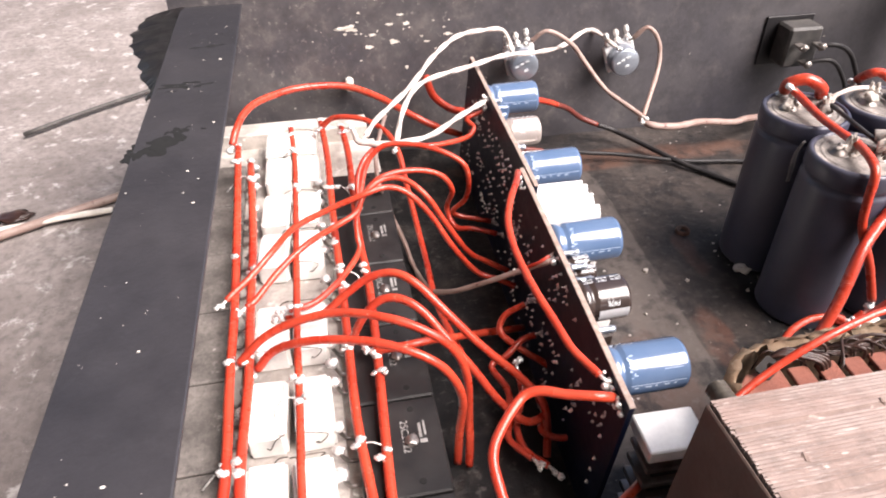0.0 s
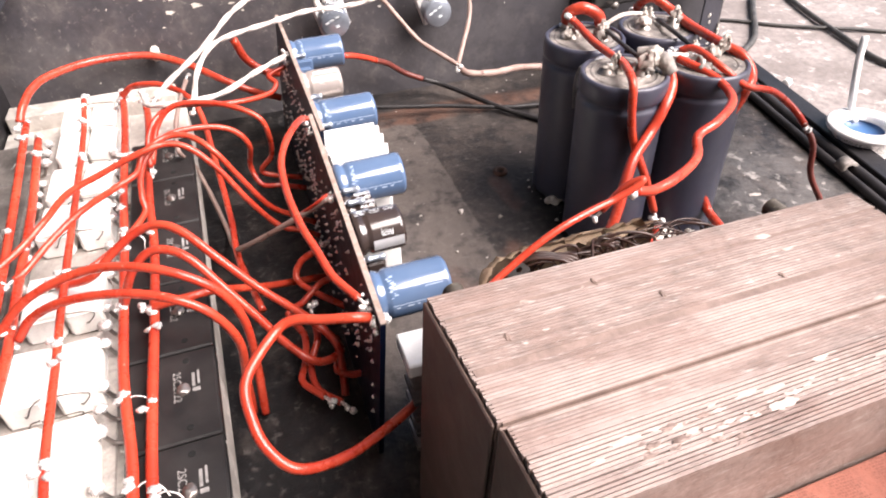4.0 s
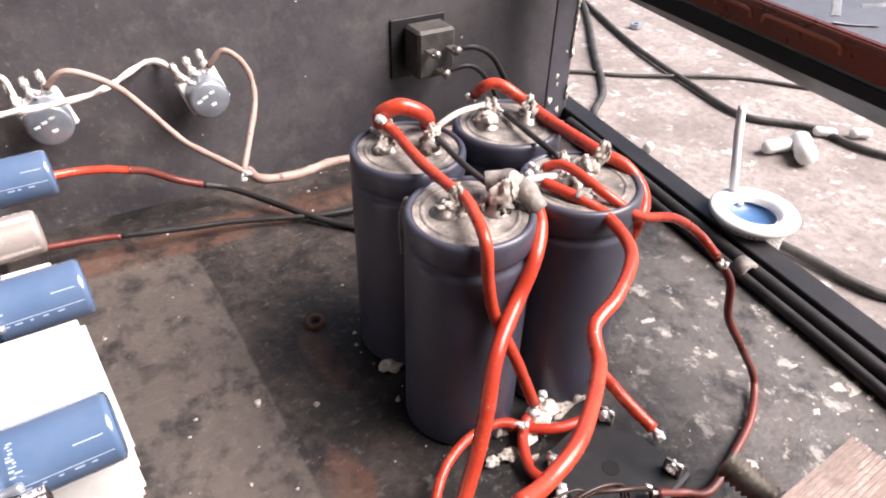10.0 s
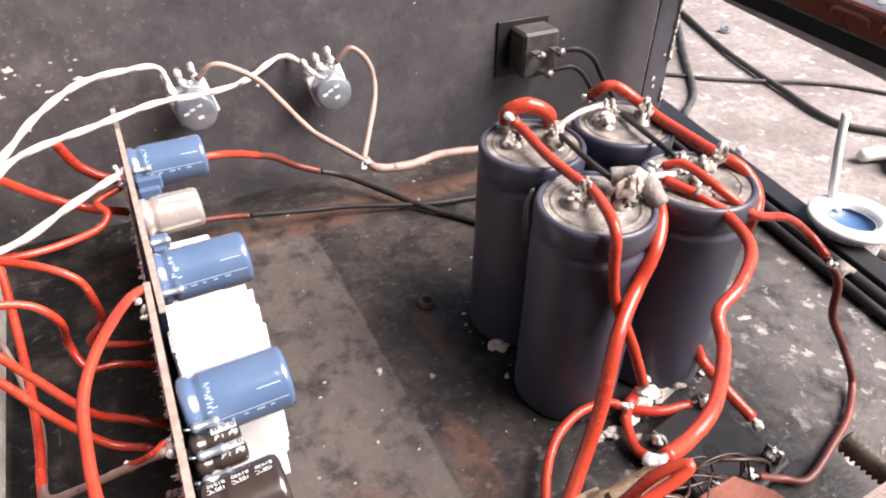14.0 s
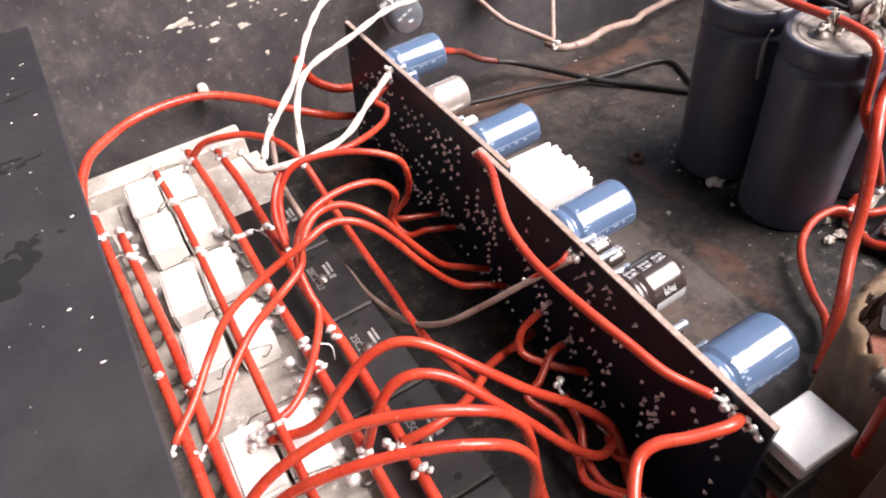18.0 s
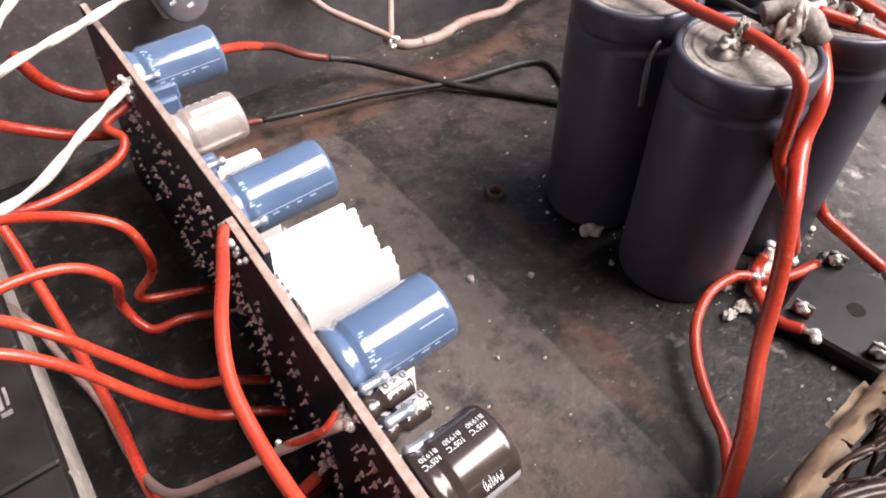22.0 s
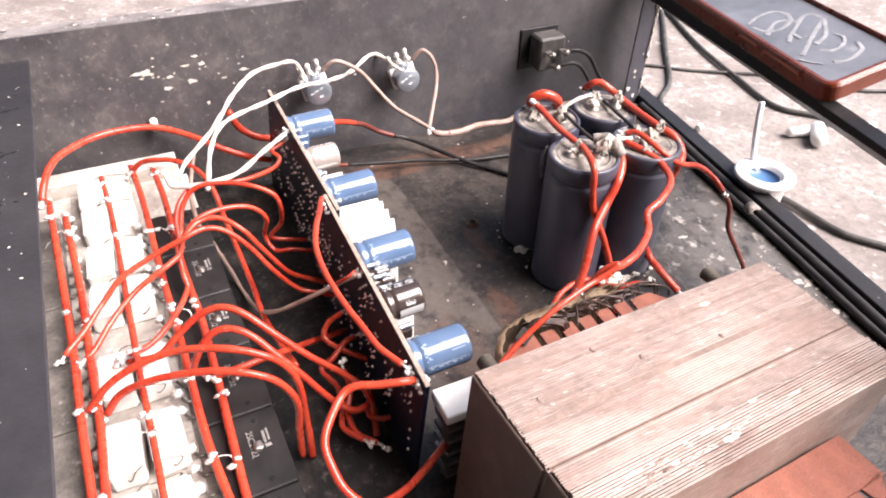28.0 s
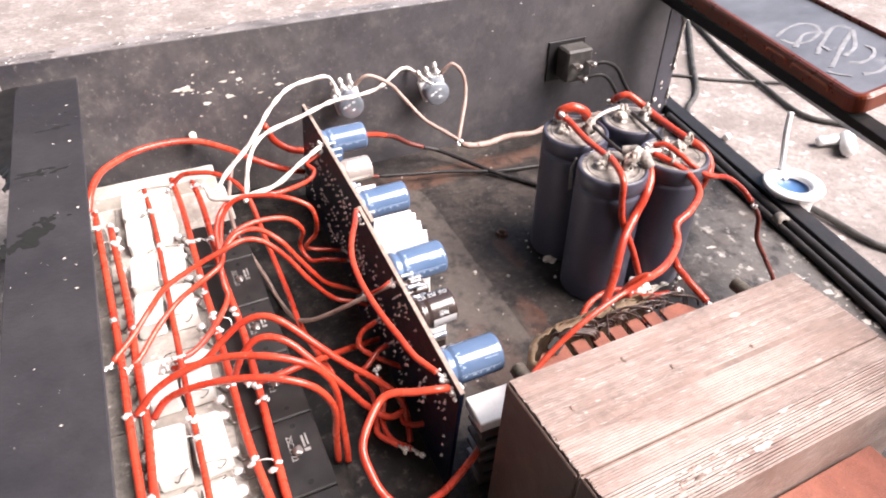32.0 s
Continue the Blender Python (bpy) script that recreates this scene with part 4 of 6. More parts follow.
for dx, dy in ((-0.0105, 0.0100), (0.0110, 0.0100), (-0.0110, -0.0085), (0.0100, -0.0110)):
    lug = part("terminal", box(dx - 0.0004, dx + 0.0004, dy - 0.0024, dy + 0.0024, 0.0052, 0.0095, 0.0002), tin, rect_, "tinned lug")
    bm = blob((dx, dy, 0.0076), 0.0017, None, 0.7, 3, (1, 1, 1.0), dx * 977)
    part("solder", bm, solder, lug, "bright lumpy solder", True)

# ---------------------------------------------------------------- transformer
tag_metal = material("dull_brown_metal", (0.009, 0.0065, 0.0055), 0.8, 0.0, (0.018, 0.013, 0.011), None, 200, 1.0)
trafo = thing("transformer", "open transformer, rusty iron core and red fibre bobbin", "transformer", pose(0.0025, -0.0166, -0.0003, 0, 3.2, 3.9))
LAM = 65
for k in range(LAM):
    y = -0.0009 - k * 0.00081
    dx = 0.0012 if k > 41 else 0
    dz = -0.0007 - 0.0004 * (k == 41) if 40 < k < 49 else (-0.00025 if k in (9, 26, 27, 57) else 0)
    part("lamination", box(dx + rnd.gauss(0, 0.00012), 0.1172 + rnd.gauss(0, 0.0002), y, y + 0.00050 + 0.00018 * rnd.random(), 0.0005, 0.0713 + dz + rnd.gauss(0, 0.00003)), iron, trafo)
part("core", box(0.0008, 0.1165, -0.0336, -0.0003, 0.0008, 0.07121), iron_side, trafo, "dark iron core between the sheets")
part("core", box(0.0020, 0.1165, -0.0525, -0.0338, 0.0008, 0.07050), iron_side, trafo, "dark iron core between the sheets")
part("end_cover", box(-0.0010, -0.0002, -0.0330, -0.0002, 0.0006, 0.0706, 0.0003), tarred, trafo, "smooth dark brown end plate")
part("end_cover", box(0.0002, 0.0010, -0.0528, -0.0336, 0.0006, 0.0700, 0.0003), tarred, trafo, "smooth dark brown end plate")
bm = bmesh.new()
for k in range(16):
    blob((0.02 + 0.02 * rnd.random(), -0.044 - 0.008 * rnd.random(), 0.0712), 0.0003 + 0.0008 * rnd.random() ** 2, bm, 0.9, 2, (2.0, 0.7, 0.4), k)
for x, y in ((0.0105, -0.0160), (0.035, -0.0075), (0.0465, -0.016), (0.075, -0.02)):
    blob((x, y, 0.0713), 0.0009, bm, 0.7, 2, (0.7, 1.2, 0.4), x * 99)
tagged(part("rust_crust", bm, iron_side, trafo, "lumps of rust and old varnish"), kind="stuff")
bm = bmesh.new()
for k in range(46):
    x, y = 0.047 + rnd.gauss(0, 0.017), -0.0455 + rnd.gauss(0, 0.0022)
    if k % 5 == 0:
        x, y = 0.012 + 0.09 * rnd.random(), -0.006 - 0.028 * rnd.random()
    if 0.004 < x < 0.114 and -0.0515 < y:
        blob((x, y, 0.07132), 0.0002 + 0.0006 * rnd.random() ** 2, bm, 1.2, 3, (2.8, 0.8, 0.10), k)
tagged(part("flaking_varnish", bm, pale_patina, trafo, "pale flaking varnish"), kind="stuff")


def flange_plate(y0, y1, x0, x1, z, slots, back, chamfer=0.0045):
    """A fibre flange: a solid strip along the core, teeth between narrow slots, and chamfered ends."""
    s = 1 if y1 > y0 else -1
    strip = part("flange", box(x0, x1, min(y0, y0 + back), max(y0, y0 + back), z - 0.0012, z, 0.0002), fibre, trafo, "perforated red fibre flange")
    edges = [x0] + [e for c in slots for e in (c - 0.0011, c + 0.0011)] + [x1]
    for k in range(len(slots) + 1):
        a, b = edges[2 * k], edges[2 * k + 1]
        d, lift = 0.0012, 0.0005 * rnd.random()
        if k == 0:
            out = [(a, y0 + back), (b, y0 + back), (b + d, y1), (a + chamfer + 0.002, y1), (a + 0.0012, y1 - s * chamfer)]
        elif k == len(slots):
            out = [(a, y0 + back), (b, y0 + back), (b - 0.0010, y1 - s * chamfer * 1.3), (b - chamfer * 1.2, y1), (a + d, y1)]
        else:
            out = [(a, y0 + back), (b, y0 + back), (b + d, y1), (a + d, y1)]
        part("tooth", sheet(out if s > 0 else out[::-1], z - 0.0012 + lift, z + lift, None, 0.0002), fibre, strip)


flange_plate(0.0002, 0.0180, 0.0200, 0.0925, 0.0530, (0.0360, 0.0439, 0.0518, 0.0597, 0.0676, 0.0754), 0.0070)
flange_plate(-0.0535, -0.0735, 0.024, 0.099, 0.0500, (0.036, 0.046, 0.056, 0.066, 0.076, 0.087), -0.0150)
part("coil", sheet([(0.027, 0.0), (0.088, 0.0), (0.087, 0.010), (0.082, 0.0175), (0.036, 0.0175), (0.029, 0.012)], 0.010, 0.0472, None, 0.0015), tape_dark, trafo, "dark varnished coil")
part("coil", sheet([(0.030, -0.0535), (0.094, -0.0535), (0.093, -0.066), (0.088, -0.0725), (0.036, -0.0725), (0.031, -0.066)][::-1], 0.010, 0.0472, None, 0.0015), tape_dark, trafo, "dark varnished coil")
# torn paper round the coil
bm = bmesh.new()
line = spline([(0.0185, 0.0, 0), (0.0190, 0.0110, 0), (0.0240, 0.0205, 0), (0.0330, 0.0246, 0), (0.0450, 0.0258, 0), (0.0580, 0.0258, 0), (0.0700, 0.0258, 0), (0.0790, 0.0235, 0)], 8)
cols = []
for i, p in enumerate(line):
    t = 0.0545 + 0.0036 * noise.noise(Vector((i * 0.45, 3, 0))) + 0.0026 * noise.noise(Vector((i * 1.7, 9, 0)))
    fold = 0.0016 * (0.5 + noise.noise(Vector((i * 0.3, 5, 1))))
    cols.append([bm.verts.new((p.x, p.y, 0.004)), bm.verts.new((p.x, p.y + 0.001 * noise.noise(Vector((i * 0.5, 0, 0))), 0.028)), bm.verts.new((p.x - 0.0005, p.y + 0.0008, t)), bm.verts.new((p.x + 0.001, p.y - max(0.0006, fold), t + 0.0010))])
for a, b in zip(cols, cols[1:]):
    for k in range(3):
        bm.faces.new((a[k], b[k], b[k + 1], a[k + 1]))
bmesh.ops.solidify(bm, geom=bm.faces[:], thickness=0.0005)
part("paper_wrap", bm, paper, trafo, "torn brown insulating paper", True)
for k in range(3):
    p = Vector((0.043 + 0.013 * k, 0.0245 + 0.001 * (k % 2), 0.0535))
    bm = bmesh.new()
    g = [[bm.verts.new((p.x + 0.006 * (i - 2) * 0.5 + 0.0006 * rnd.random(), p.y + 0.0022 * (j - 1) + 0.0004 * rnd.random(), p.z + 0.0024 * noise.noise(Vector((i * 0.7 + k * 5, j * 0.9, k))))) for j in range(3)] for i in range(5)]
    for i in range(4):
        for j in range(2):
            bm.faces.new((g[i][j], g[i + 1][j], g[i + 1][j + 1], g[i][j + 1]))
    bmesh.ops.solidify(bm, geom=bm.faces[:], thickness=0.0003)
    part("paper_scrap", bm, paper, trafo, "crumpled scrap of paper", True)
for k in range(30):
    x = max(0.036, 0.035 + 0.0017 * k + rnd.gauss(0, 0.002))
    y = 0.0225 + rnd.gauss(0, 0.0012)
    w = rnd.choice((0.010, 0.013, 0.007, -0.006))
    pts = [(x - 0.5 * w, y + 0.0004, 0.0490), (x - 0.2 * w, y + rnd.gauss(0, 0.0007), 0.0528 + rnd.gauss(0, 0.0012)), (x + 0.4 * w, y - 0.0012 + rnd.gauss(0, 0.0010), 0.0546 + rnd.gauss(0, 0.0013)), (x + w, y - 0.0032 + rnd.gauss(0, 0.0018), 0.0540 + rnd.gauss(0, 0.0012)), (x + 1.15 * w, y - 0.0045, 0.0490)]
    part("winding_lead", tube(pts, 0.0002 + 0.0003 * rnd.random() ** 2, 7, 6, None, 1.0, 0.1), enamel, trafo, "brown enamelled winding wire", True)
bm = bmesh.new()
n = 20
outer, inner = [], []
for k in range(n):
    u = 2 * math.pi * k / n
    cx = 0.0026 * math.copysign(min(1.0, abs(1.35 * math.cos(u))), math.cos(u))
    outer.append((cx * 1.15, 0.0021 * math.copysign(min(1.0, abs(1.35 * math.sin(u))), math.sin(u))))
    inner.append((0.0006 + 0.0010 * math.cos(u), 0.0007 * math.sin(u)))
rings = [[bm.verts.new((p[0], p[1], z)) for p in ring] for z in (0, 0.0006) for ring in (outer, inner)]
for k in range(n):
    j = (k + 1) % n
    bm.faces.new((rings[0][k], rings[0][j], rings[1][j], rings[1][k]))
    bm.faces.new((rings[2][k], rings[2][j], rings[3][j], rings[3][k]))
    bm.faces.new((rings[0][k], rings[0][j], rings[2][j], rings[2][k]))
    bm.faces.new((rings[1][k], rings[1][j], rings[3][j], rings[3][k]))
part("solder_tag", turned(bm, pose(0.0312, 0.0172, 0.0552, 14, -10, 28)), tag_metal, trafo, "dark brown solder tag with a hole")
for k in range(3):
    p = Vector((0.0375 + 0.0012 * k, 0.0195 + 0.0004 * k, 0.0545))
    part("winding_lead", tube([p + Vector((-0.004, 0.002, -0.004)), p + Vector((-0.0015, 0.0012, 0.0006 + 0.0004 * k)), p + Vector((0.004, -0.001, 0.0014)), p + Vector((0.0085, -0.0035, 0.0004)), p + Vector((0.0095, -0.0045, -0.004))], 0.00055, 8, 6), enamel, trafo, "thick brown winding wire", True)


def stud(x, z, y1, t):
    n = round(y1 / 0.0011)
    prof = [(0, 0), (0.0026, 0.0001)]
    for k in range(n):
        u = 0.0004 + k * (y1 - 0.0006) / n
        prof += [(0.0019, u), (0.0026, u + (y1 - 0.0006) / n * 0.55)]
    prof += [(0.0018, y1), (0, y1 + 0.0002)]
    part("bolt", lathe(prof, 18, None, pose(x, 0, z, -90, 0, 0)), old_steel, t, "threaded clamp bolt", True)


stud(0.0100, 0.0620, 0.0100, trafo)
stud(0.1020, 0.0640, 0.0100, trafo)

# ---------------------------------------------------------------- output stage on its heatsink
grubby_sheet = material("grubby_sheet", (0.50, 0.46, 0.425), 0.5, 0, (0.27, 0.24, 0.215), (0.70, 0.67, 0.63), 60, 1.0, 130, 0.60, 0.3, grime=0.7)
SINK = 0.0215
sink = thing("heatsink", "dusty metal heatsink strip with pale smears", "heatsink")
part("plate", sheet([(left_x(-0.09) + 0.0078, -0.09), (-0.0415, -0.09), (-0.0475, 0.1935), (left_x(0.1935) + 0.0078, 0.1935)], 0.006, SINK, None, 0.0005), sink_metal, sink, "dusty grey metal plate")
part("end_bar", box(-0.1215, -0.0505, 0.1935, 0.2045, 0.004, 0.0290, 0.0006), sink_metal, sink, "pale bare end bar")
for k in range(4):
    part("foot", box(-0.114 + 0.018 * k, -0.110 + 0.018 * k, -0.088, 0.19, 0.0002, 0.006), sink_metal, sink)


bm = box(-0.0985, -0.0690, -0.088, 0.1930, SINK, SINK + 0.0012, 0.0003)
part("insulator", turned(bm, pose(0, 0, 0, 0, 0, 0.8)), grubby_sheet, sink, "grubby grey insulating sheet")


def transistor(x, y, side):
    t = thing("power_transistor", "flat black power transistor bolted to the heatsink", "transistor", pose(x, y, SINK, 0, 0, 1.2), "power transistors")
    part("body", box(-0.0115 if side > 0 else -0.0050, 0.0115, -0.0152, 0.0152, 0, 0.0052, 0.0005), epoxy if side > 0 else dusty_epoxy, t, "dull black epoxy body" if side > 0 else "dust-covered grey body")
    for dy in (-0.0115, 0.0115):
        # black discs on the body paint the shade inside the holes
        part("hole", lathe([(0, 0.0053), (0.0009, 0.0053), (0.0010, 0.0051)], 14, None, pose(side * 0.004, dy, 0)), void, t, "flat black disc painting the shade in a bolt hole")
    if side > 0:
        cu = bpy.data.curves.new("marking", "FONT")
        cu.body, cu.size = "2SC2922", 0.0029
        ob = bpy.data.objects.new("marking", cu)
        me = bpy.data.meshes.new_from_object(ob)
        own = bmesh.new()
        own.from_mesh(me)
        bpy.data.objects.remove(ob)
        bpy.data.curves.remove(cu)
        bpy.data.meshes.remove(me)
        turned(own, pose(0.0005, 0.008, 0.0053, 0, 0, -90))
        part("marking", own, faint_ink, t, "faint grey lettering")
        bm = box(0.0052, 0.0072, 0.0, 0.0012, 0.0052, 0.00525)
        box(0.0052, 0.0060, 0.0018, 0.0066, 0.0052, 0.00525, 0, bm)
        box(0.0066, 0.0072, 0.0024, 0.0072, 0.0052, 0.00525, 0, bm)
        part("emblem", bm, faint_ink, t, "faint grey maker's emblem as plain bars")
    part("screw", blob((side * 0.003, 0.001, 0.0056), 0.0017, None, 0.35, 3, (1, 1.2, 0.6), y * 50), tin if side > 0 else can_top, t, "bright screw head" if side > 0 else "screw head under pale paste", True)
    for dy in (-0.0075, 0, 0.0075):
        lead = part("lead", tube([(-side * 0.0115, dy, 0.0022), (-side * 0.0145, dy, 0.0026), (-side * 0.0165, dy, 0.0072)], 0.0006, 7, 4), tin, t, "tinned lead", True)
        part("solder", blob((-side * 0.0165, dy, 0.0078), 0.0013 + 0.0007 * rnd.random(), None, 0.5, 2, (1.2, 1, 0.9), y * 31 + dy), solder, lead, "bright solder blob", True)
    return t


for k in range(7):
    y = 0.139 - 0.031 * k
    transistor(-0.0565 + 0.0006 * (k - 1), y, 1)
for k in range(8):
    y = 0.155 - 0.031 * k
    transistor(left_x(y) + 0.0135, y, -1)


def cement_resistor(x, y, l, turn):
    t = thing("cement_resistor", "white ceramic power resistor lying on the heatsink", "resistor", pose(x, y, SINK + 0.0012, 0, 0, turn), "cement resistors")
    part("body", box(-0.0052, 0.0052, -l / 2, l / 2, 0, 0.0088, 0.0009, None, 2), ceramic, t, "chalky white ceramic body")
    for s in ((1, -1) if rnd.random() < 0.25 else (rnd.choice((1, -1)),)):
        part("lead", tube([(0, s * l / 2, 0.0045), (0.0012, s * (l / 2 + 0.0012), 0.0055), (0.003, s * (l / 2 + 0.0008), 0.0085), (0.0055 * (1 if x < -0.0815 else -1), s * l / 2, 0.0098)], 0.00018, 6, 5), old_steel, t, "bent tinned lead", True)
    return t


for k, (y0, y1) in enumerate(((0.188, 0.168), (0.1655, 0.1465), (0.137, 0.1165), (0.111, 0.092), (0.0715, 0.051), (0.040, 0.020), (0.0125, -0.008), (-0.015, -0.036))):
    for sx in (-0.0899, -0.0785):
        cement_resistor(sx + 0.0003 * (k - 3) + rnd.gauss(0, 0.0004), (y0 + y1) / 2, y0 - y1, rnd.gauss(0, 2.0))

# ---------------------------------------------------------------- wires
LABEL = {"red_wire": "glossy red insulated hook-up wire", "white_wire": "white screened cable, grubby", "pink_wire": "greyed pink screened wire", "black_wire": "dull black insulated wire", "maroon_wire": "grimy dark maroon insulated wire"}
NAMES = {red_wire: "red_wire", white_wire: "white_wire", pink_wire: "pink_wire", black_wire: "black_wire", maroon_wire: "maroon_wire"}
LINES = {}


def lay_wire(key, r, mat, ends, pts):
    """One hook-up wire through its bends; ends says which ends are bared and soldered."""
    LINES[key] = pts
    kind = NAMES[mat]
    bm = None
    if key in ("Wa", "Wb", "Wc"):
        fine = spline(pts, 14)
        run = 0.0
        strands = ([], [])
        for i, p in enumerate(fine):
            d = (fine[min(i + 1, len(fine) - 1)] - fine[max(i - 1, 0)]).normalized()
            side = d.cross(Vector((0.13, 0.21, 0.97))).normalized()
            up = side.cross(d)
            run += (p - fine[max(i - 1, 0)]).length
            a = run / (r * (2.6 if mat is pink_wire else 3.6)) + 0.4 * noise.noise(p * 60)
            for q, sign in zip(strands, (1, -1)):
                q.append(p + (side * math.cos(a) + up * math.sin(a)) * r * (0.45 if mat is pink_wire else 0.28) * sign)
        for q in strands:
            bm = tube(q, r * (0.62 if mat is pink_wire else 0.78), 8, 1, bm, 1.0, 0.12)
    else:
        bm = tube(pts, r, 12, 8, None, 1.0, 0.22 if mat is pink_wire else 0.05)
    w = tagged(part(kind, bm, mat, None, "", True), LABEL[kind], "wire", "loose wires")
    for flag, a, b in ((ends[0], pts[0], pts[1]), (ends[1], pts[-1], pts[-2])):
        if flag:
            d = (Vector(a) - Vector(b)).normalized()
            tip = Vector(a) + d * 0.0028
            core = tube([a, tip], r * 0.5, 8, 2)
            for k in range(3):
                blob(tip + Vector((rnd.gauss(0, 0.0006), rnd.gauss(0, 0.0006), rnd.gauss(0, 0.0004))), r * (0.6 + 0.4 * rnd.random()), core, 0.5, 2, (1, 1, 0.9), k + r * 999)
            part("soldered_end", core, solder, w, "bright tinned and soldered end", True)


lay_wire("wall_arc", 0.0016, red_wire, (1, 0), [(-0.1089, 0.1703, 0.0370), (-0.1070, 0.1754, 0.0410), (-0.1036, 0.1847, 0.0441), (-0.0972, 0.1944, 0.0449), (-0.0809, 0.2079, 0.0433), (-0.0589, 0.2119, 0.0407), (-0.0427, 0.2064, 0.0359), (-0.0303, 0.1975, 0.0310), (-0.0165, 0.1935, 0.0240), (-0.0046, 0.1959, 0.0174)])
lay_wire("wall_short", 0.0018, red_wire, (0, 0), [(-0.0202, 0.2049, 0.0452), (-0.0163, 0.2062, 0.0344), (-0.0085, 0.2043, 0.0279), (-0.0013, 0.2024, 0.0263)])
lay_wire("long", 0.0012, red_wire, (1, 0), [(-0.0717, 0.1817, 0.0351), (-0.0658, 0.1795, 0.0407), (-0.0580, 0.1745, 0.0431), (-0.0511, 0.1712, 0.0426), (-0.0434, 0.1642, 0.0399), (-0.0392, 0.1551, 0.0344), (-0.0377, 0.1395, 0.0259), (-0.0361, 0.1189, 0.0183), (-0.0352, 0.1018, 0.0148), (-0.0352, 0.0898, 0.0135), (-0.0339, 0.0780, 0.0122), (-0.0297, 0.0563, 0.0114)])
lay_wire("A1", 0.00105, red_wire, (1, 1), [(-0.0022, 0.1600, 0.0480), (-0.0095, 0.1567, 0.0467), (-0.0073, 0.1524, 0.0445), (-0.0117, 0.1480, 0.0426), (-0.0258, 0.1398, 0.0453), (-0.0390, 0.1381, 0.0480), (-0.0480, 0.1377, 0.0486), (-0.0544, 0.1314, 0.0468), (-0.0578, 0.1264, 0.0419), (-0.0588, 0.1199, 0.0347)])
lay_wire("A2", 0.00105, red_wire, (1, 1), [(-0.0052, 0.1255, 0.0150), (-0.0202, 0.1291, 0.0186), (-0.0156, 0.1276, 0.0263), (-0.0149, 0.1245, 0.0362), (-0.0170, 0.1249, 0.0444), (-0.0253, 0.1285, 0.0490), (-0.0363, 0.1328, 0.0507), (-0.0468, 0.1338, 0.0504), (-0.0539, 0.1310, 0.0447), (-0.0581, 0.1219, 0.0347)])
lay_wire("A3", 0.00105, red_wire, (1, 1), [(-0.0050, 0.1150, 0.0165), (-0.0141, 0.1180, 0.0180), (-0.0214, 0.1174, 0.0204), (-0.0242, 0.1218, 0.0267), (-0.0229, 0.1171, 0.0385), (-0.0280, 0.1172, 0.0459), (-0.0383, 0.1160, 0.0494), (-0.0493, 0.1125, 0.0500), (-0.0561, 0.1086, 0.0463), (-0.0596, 0.1022, 0.0424), (-0.0602, 0.0948, 0.0382), (-0.0601, 0.0909, 0.0351), (-0.0642, 0.0826, 0.0341), (-0.0705, 0.0737, 0.0338), (-0.0769, 0.0678, 0.0335), (-0.0840, 0.0657, 0.0339)])
lay_wire("A4", 0.00105, red_wire, (1, 1), [(-0.0052, 0.0945, 0.0140), (-0.0128, 0.0972, 0.0174), (-0.0206, 0.0973, 0.0239), (-0.0287, 0.1004, 0.0365), (-0.0348, 0.1025, 0.0469), (-0.0422, 0.1075, 0.0515), (-0.0503, 0.1072, 0.0520), (-0.0568, 0.1010, 0.0502), (-0.0597, 0.0974, 0.0463), (-0.0665, 0.0935, 0.0446), (-0.0772, 0.0895, 0.0411), (-0.0869, 0.0814, 0.0375), (-0.0940, 0.0723, 0.0347), (-0.0973, 0.0697, 0.0338)])
lay_wire("A5", 0.00105, red_wire, (1, 1), [(-0.0052, 0.0845, 0.0150), (-0.0111, 0.0873, 0.0170), (-0.0187, 0.0900, 0.0196), (-0.0270, 0.0933, 0.0302), (-0.0343, 0.0967, 0.0427), (-0.0417, 0.0990, 0.0512), (-0.0489, 0.0998, 0.0537), (-0.0573, 0.0974, 0.0531), (-0.0690, 0.0971, 0.0488), (-0.0808, 0.0936, 0.0454), (-0.0892, 0.0887, 0.0398), (-0.0959, 0.0809, 0.0370), (-0.1018, 0.0752, 0.0352), (-0.1037, 0.0735, 0.0343)])
lay_wire("B1", 0.00125, red_wire, (1, 0), [(-0.0981, 0.0464, 0.0333), (-0.0900, 0.0478, 0.0408), (-0.0804, 0.0471, 0.0462), (-0.0681, 0.0443, 0.0505), (-0.0554, 0.0381, 0.0525), (-0.0450, 0.0339, 0.0498), (-0.0373, 0.0325, 0.0423), (-0.0336, 0.0316, 0.0310), (-0.0335, 0.0287, 0.0169), (-0.0339, 0.0252, 0.0098), (-0.0345, 0.0225, 0.0016)])
lay_wire("B2", 0.00125, red_wire, (1, 0), [(-0.0928, 0.0434, 0.0329), (-0.0874, 0.0442, 0.0386), (-0.0788, 0.0412, 0.0440), (-0.0685, 0.0371, 0.0473), (-0.0579, 0.0328, 0.0485), (-0.0477, 0.0286, 0.0468), (-0.0402, 0.0270, 0.0403), (-0.0360, 0.0262, 0.0290), (-0.0370, 0.0252, 0.0150), (-0.0378, 0.0240, 0.0016)])
lay_wire("B3", 0.00125, red_wire, (1, 0), [(-0.0845, 0.0621, 0.0338), (-0.0741, 0.0571, 0.0381), (-0.0658, 0.0578, 0.0446), (-0.0585, 0.0588, 0.0492), (-0.0513, 0.0570, 0.0518), (-0.0450, 0.0530, 0.0503), (-0.0374, 0.0468, 0.0437), (-0.0277, 0.0417, 0.0329), (-0.0165, 0.0368, 0.0221), (-0.0102, 0.0310, 0.0156), (-0.0097, 0.0259, 0.0094), (-0.0105, 0.0215, 0.0016)])
